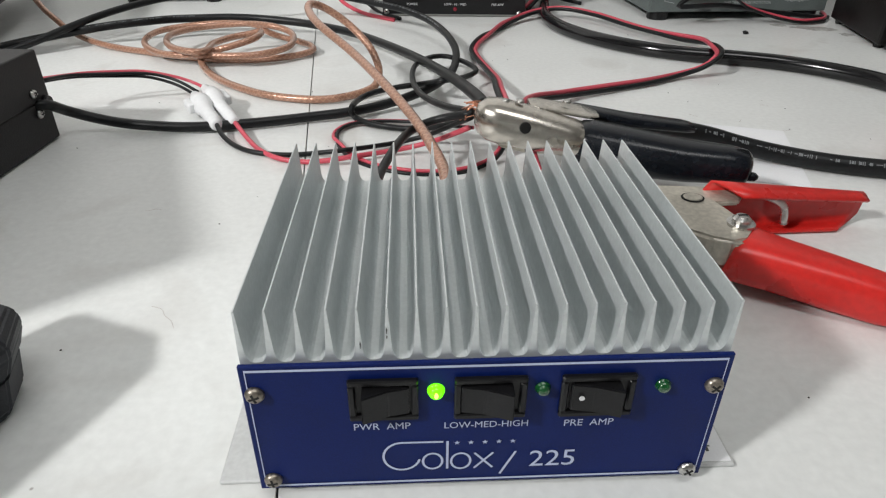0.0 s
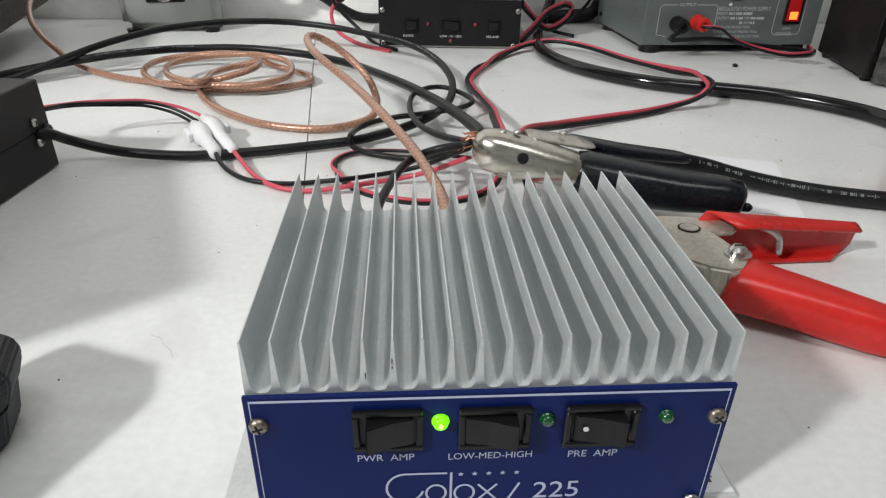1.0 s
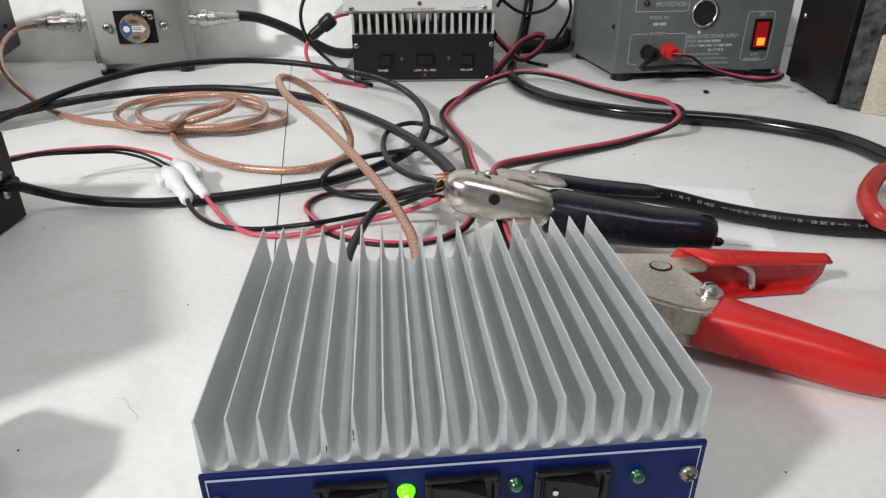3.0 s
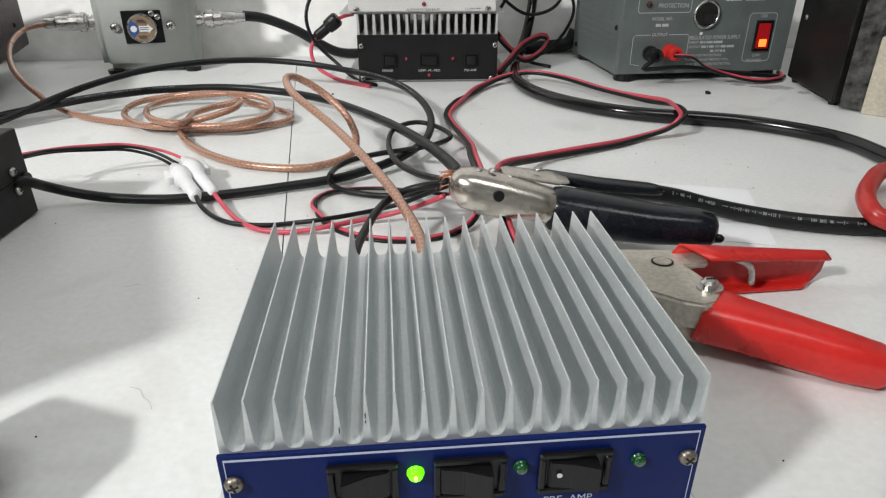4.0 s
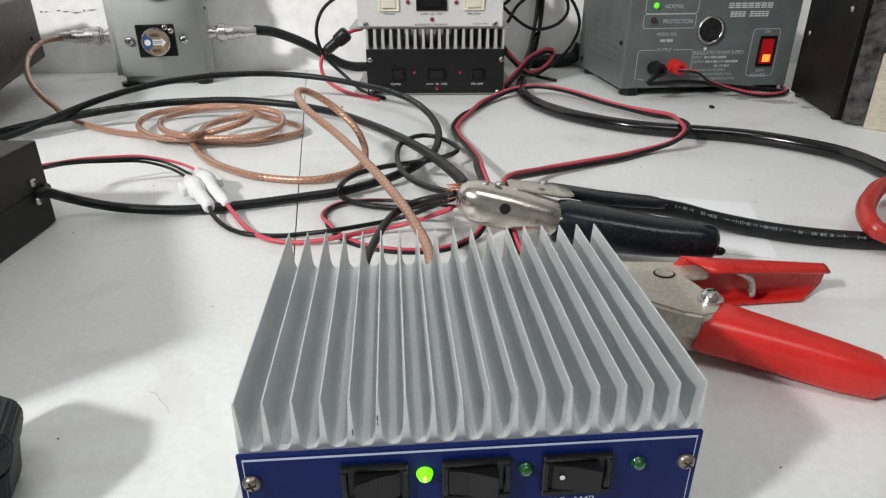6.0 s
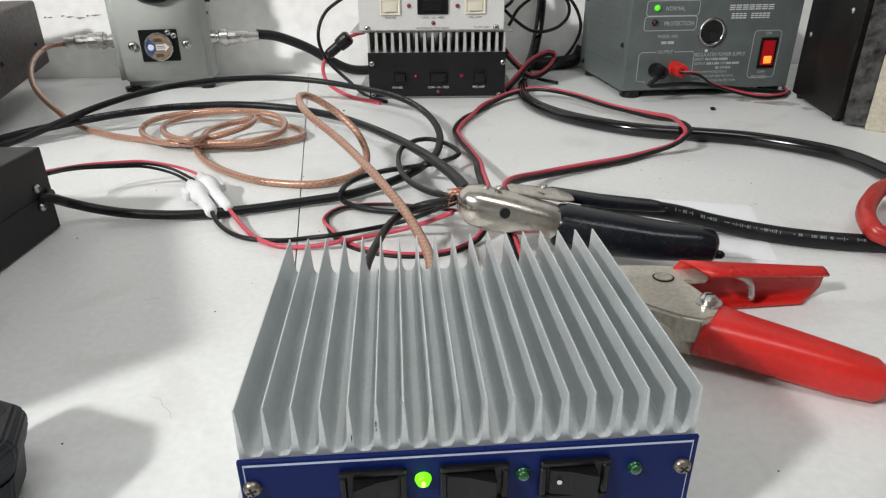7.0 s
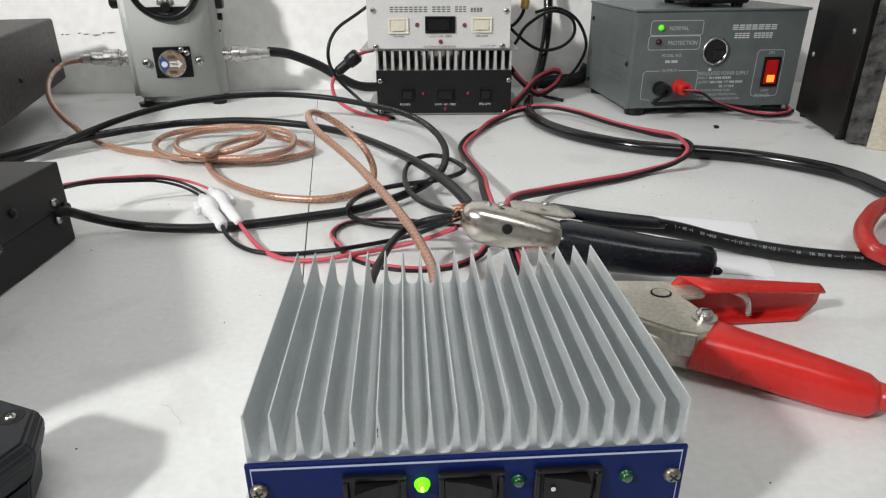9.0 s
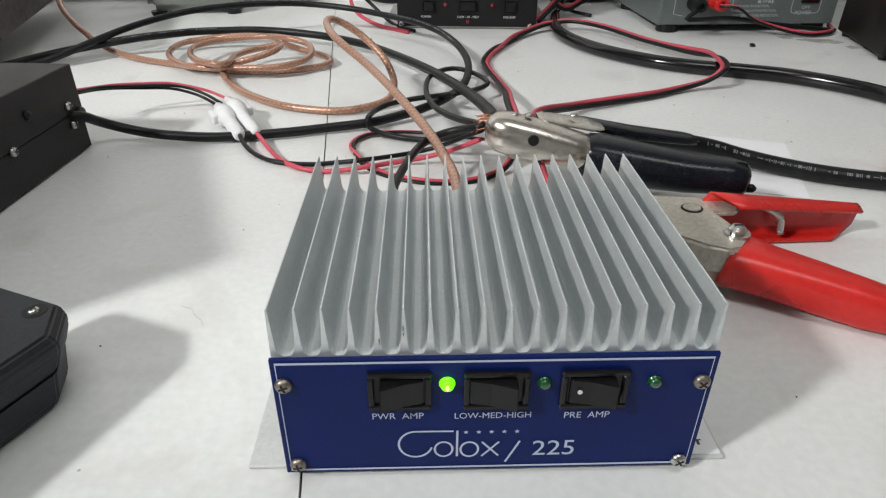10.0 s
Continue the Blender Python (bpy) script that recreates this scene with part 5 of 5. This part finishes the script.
cable("black_wire", [(0.0192, 0.2640, 0.0450), (0.0110, 0.2785, 0.0419), (-0.0003, 0.3029, 0.0367), (-0.0124, 0.3418, 0.0305), (-0.0198, 0.3932, 0.0242), (-0.0209, 0.4452, 0.0201), (-0.0147, 0.4898, 0.0169), (0.0010, 0.5187, 0.0147), (0.0160, 0.5234, 0.0136), (0.0306, 0.5048, 0.0136), (0.0396, 0.4779, 0.0146), (0.0393, 0.4626, 0.0146), (0.0280, 0.4507, 0.0134), (0.0074, 0.4083, 0.0232), (-0.0133, 0.4301, 0.0133), (-0.0350, 0.4302, 0.0105), (-0.0562, 0.4191, 0.0094), (-0.0686, 0.4047, 0.0077), (-0.0717, 0.3661, 0.0140), (-0.0710, 0.3677, 0.0066), (-0.0628, 0.3592, 0.0044), (-0.0441, 0.3472, 0.0044), (-0.0251, 0.3417, 0.0043), (-0.0063, 0.3319, 0.0087), (0.0111, 0.3134, 0.0195), (0.0195, 0.2855, 0.0344)], 0.0025, JACKET, "black single wire looped beside the clamp", "wire")
pair([(0.0552, 0.2502, 0.0278), (0.0572, 0.2393, 0.0192), (0.0612, 0.2239, 0.0106), (0.0694, 0.2063, 0.0063), (0.0776, 0.1953, 0.0044)], 0.0019, lambda u: 0.2, "short red and black wire pair under the clamp")
cable("black_wire", [(0.0182, 0.2619, 0.0449), (0.0083, 0.2693, 0.0407), (-0.0029, 0.2755, 0.0364), (-0.0141, 0.2747, 0.0332), (-0.0245, 0.2624, 0.0320), (-0.0316, 0.2435, 0.0319), (-0.0371, 0.2227, 0.0312), (-0.0419, 0.1997, 0.0305), (-0.0452, 0.1652, 0.0297), (-0.0467, 0.1309, 0.0289)], 0.0028, JACKET, "black wire from the clamp into the amplifier's back", "wire")

# crimped nylon connectors
def wire_connector(p0, p1, s):
    """A crimp connector lying from p0 to p1: tapered neck, winged middle, straight barrel."""
    p0, p1 = Vector(p0), Vector(p1)
    n = (p1 - p0).length
    way = (p1 - p0).normalized()
    side = way.cross(Vector((0, 0, 1))).normalized()
    m_ = Matrix.Translation(p0) @ Matrix((side, way.cross(side), way)).transposed().to_4x4()
    cn = thing("wire_connector", m_, "milky white nylon crimp connector joining two wires", "connector", "wire connectors")
    part("sleeve", lathe([(0.0020 * s, 0), (0.0030 * s, n * 0.04), (0.0036 * s, n * 0.16), (0.0062 * s, n * 0.24), (0.0068 * s, n * 0.34), (0.0060 * s, n * 0.46), (0.0044 * s, n * 0.54), (0.0043 * s, n * 0.90), (0.0036 * s, n * 0.98), (0.0026 * s, n)], 18), NYLON, cn, smooth=True)
    for q in (-1, 1):
        part("tab", box(q * 0.0072 * s - 0.0022 * s, q * 0.0072 * s + 0.0022 * s, -0.0030 * s, 0.0030 * s, n * 0.22, n * 0.46, 0.0012 * s, 2), NYLON, cn, smooth=True)


wire_connector((-0.2082, 0.4302, 0.0121), (-0.1634, 0.3499, 0.0074), 1.3)
wire_connector((-0.2126, 0.4133, 0.0110), (-0.1765, 0.3449, 0.0073), 1.35)

# wiring round the stacked amplifiers
cable("black_wire", [(-0.0611, 0.9151, 0.1521), (-0.0887, 0.8688, 0.1360), (-0.1197, 0.8482, 0.1149), (-0.1317, 0.8361, 0.0847), (-0.1234, 0.8380, 0.0508), (-0.0920, 0.8304, 0.0193), (-0.0652, 0.8007, 0.0029), (-0.0351, 0.7575, 0.0029)], 0.0025, JACKET, "thin black wire hanging beside the stacked amplifiers", "wire")
cable("red_wire", [(-0.0659, 0.8610, 0.0842), (-0.0803, 0.8474, 0.0827), (-0.0970, 0.8390, 0.0752), (-0.1199, 0.8405, 0.0557), (-0.1294, 0.8391, 0.0363), (-0.1208, 0.8296, 0.0145), (-0.0891, 0.7954, 0.0036), (-0.0435, 0.7501, 0.0029)], 0.0027, REDWIRE, "red wire with an inline plug beside the stacked amplifiers", "wire")
plug = thing("inline_plug", look((-0.0922, 0.8389, 0.0776), (-0.1187, 0.8404, 0.0569)) @ Matrix.Scale(1.212, 4), "black round inline plug on the red wire", "plug")
part("barrel", lathe([(0.0050, -0.030), (0.0064, -0.026), (0.0064, -0.012), (0.0082, -0.011), (0.0090, -0.004), (0.0090, 0.003), (0.0070, 0.006)], 18), BLACK, plug)
pair([(0.1430, 0.8014, 0.0073), (0.1661, 0.8337, 0.0196), (0.1919, 0.8631, 0.0370), (0.2256, 0.8939, 0.0447), (0.2387, 0.8997, 0.0373), (0.2261, 0.8916, 0.0199), (0.1920, 0.8574, 0.0148), (0.1642, 0.8544, 0.0369), (0.1425, 0.8808, 0.0618)], 0.0026, lambda u: 0.6 + 2.0 * u, "red and black wire pair bundled beside the stacked amplifiers")
cable("black_wire", [(0.1376, 0.9361, 0.0938), (0.1576, 0.9007, 0.0845), (0.1774, 0.9030, 0.1128), (0.2163, 0.9048, 0.1351), (0.2522, 0.9140, 0.1245), (0.2616, 0.9221, 0.0988), (0.2412, 0.9207, 0.0788), (0.2036, 0.9195, 0.0749), (0.1672, 0.9255, 0.0985), (0.1450, 0.9398, 0.1234)], 0.0026, JACKET, "black wire coiled beside the stacked amplifiers", "wire")
cable("red_wire", [(0.1942, 0.9160, 0.1329), (0.2268, 0.9144, 0.1392), (0.2642, 0.9253, 0.1211), (0.2842, 0.9266, 0.0828), (0.2761, 0.9374, 0.0452), (0.2465, 0.9390, 0.0125), (0.2150, 0.9382, 0.0030)], 0.0025, JACKET, "thin black and red wire arc against the wall", "wire")
cable("black_wire", [(0.1438, 0.8507, 0.0638), (0.1652, 0.8769, 0.0370), (0.1885, 0.8899, 0.0198), (0.2058, 0.8810, 0.0074), (0.2359, 0.8601, 0.0030)], 0.0026, JACKET, "black wire behind the stacked amplifiers", "wire")
cable("mains_cord", [(0.2113, 0.9900, 0.0114), (0.2496, 0.9900, 0.0114), (0.2948, 0.9900, 0.0165), (0.3084, 0.9900, 0.0382)], 0.0108, JACKET, "thick black cord along the foot of the wall")
rca = thing("gold_plug", pose(0.1768, 0.9213, 0.1378, 0, 8, 0) @ Matrix.Scale(1.246, 4), "small gold-plated plug hanging on a black wire", "plug")
part("barrel", lathe([(0.0042, 0), (0.0058, 0.002), (0.0058, 0.011), (0.0034, 0.012), (0.0018, 0.013), (0.0018, 0.022)], 14), GOLD, rca)
cable("black_wire", [(0.1423, 0.9320, 0.1108), (0.1594, 0.9205, 0.1131), (0.1731, 0.9212, 0.1280), (0.1768, 0.9213, 0.1391)], 0.0027, JACKET, "black lead of the gold-plated plug", "wire")

# output wires of the power supply
pair([(0.3734, 0.7257, 0.0410), (0.3932, 0.7150, 0.0410), (0.4232, 0.7273, 0.0242), (0.4610, 0.7309, 0.0121), (0.4975, 0.7240, 0.0055), (0.5292, 0.7294, 0.0051), (0.5501, 0.7474, 0.0051), (0.5636, 0.7843, 0.0052)], 0.0018, lambda u: 0.2 + 1.2 * u, "red and black output wires of the power supply")
cable("black_wire", [(0.3439, 0.7222, 0.0361), (0.3279, 0.7167, 0.0264), (0.3426, 0.7173, 0.0253), (0.3922, 0.7247, 0.0254), (0.4552, 0.7361, 0.0158), (0.5181, 0.7417, 0.0085), (0.5574, 0.7550, 0.0034)], 0.0031, JACKET, "black output wire across the power supply's front", "wire")

# torn tape residue near the cabinet
RESIDUE = mat("tape_residue", (0.5, 0.5, 0.48), 0.35, vary=0.25, grain=200, stain=60)
for cx, cy, rx, ry in ((0.5114, 0.7035, 0.0314, 0.0145), (0.4729, 0.7235, 0.0121, 0.0073), (0.5343, 0.6691, 0.0096, 0.0084)):
    bm = bmesh.new()
    ring_ = [bm.verts.new((rx * math.cos(a) * random.uniform(0.6, 1.1), ry * math.sin(a) * random.uniform(0.55, 1.15), 0.0004)) for a in [k * math.pi / 11 for k in range(22)]]
    bm.faces.new(ring_)
    low_ = bmesh.ops.extrude_face_region(bm, geom=bm.faces[:])
    for v in [g for g in low_["geom"] if isinstance(g, bmesh.types.BMVert)]:
        v.co.z = 0.0001
    bmesh.ops.recalc_face_normals(bm, faces=bm.faces[:])
    tagged(part("tape_residue", bm, RESIDUE, m=pose(cx, cy, 0, 0, 0, -20)), "torn greyish tape residue stuck to the worktop", "residue", "tape residue on the bench")

# crumbs, hairs and scraps on the worktop
def crumb(x, y, r, material, label):
    bm = bmesh.new()
    bmesh.ops.create_icosphere(bm, subdivisions=1, radius=r)
    for v in bm.verts:
        v.co *= 0.75 + 0.5 * random.random()
        v.co.z = max(v.co.z * 0.7 + r * 0.5, 0)
    ob = part("crumb", bm, material, m=pose(x, y, 0, 0, 0, 90 * random.random()))
    return tagged(ob, label, "crumb", "crumbs on the bench")


crumb(0.4047, 0.6747, 0.0042, HOLE, "small black crumb on the worktop")
crumb(-0.0929, 0.7176, 0.0016, mat("brown_crumb", (0.16, 0.06, 0.04), 0.7), "small brown crumb on the worktop")
crumb(0.0990, 0.7104, 0.0014, HOLE, "tiny black crumb on the worktop")
for k in range(46):
    x, y = random.uniform(-0.28, 0.44), random.uniform(-0.08, 0.7)
    if abs(x) < 0.095 and y < 0.15 and y > -0.01:
        continue
    crumb(x, y, random.uniform(0.0003, 0.0006), HOLE, "tiny dark crumb on the worktop")


def hair(x, y, ln, a):
    p = [Vector((x, y, 0.0002))]
    for k in range(4):
        a += random.uniform(-0.7, 0.7)
        p.append(p[-1] + Vector((math.cos(a), math.sin(a), 0)) * ln / 4)
    tagged(part("hair", tube(spline(p, 0.002), 0.00007, 5), FIBRE), "fine dark fibre lying on the worktop", "fibre", "fibres on the bench")


hair(-0.1527, 0.1135, 0.025, 0.1)
for x, y in ((0.255, 0.36), (0.225, 0.375), (0.29, 0.34), (0.262, 0.30), (-0.19, 0.215), (0.335, 0.50), (0.30, 0.40)):
    hair(x, y, random.uniform(0.004, 0.010), random.uniform(0, 6))
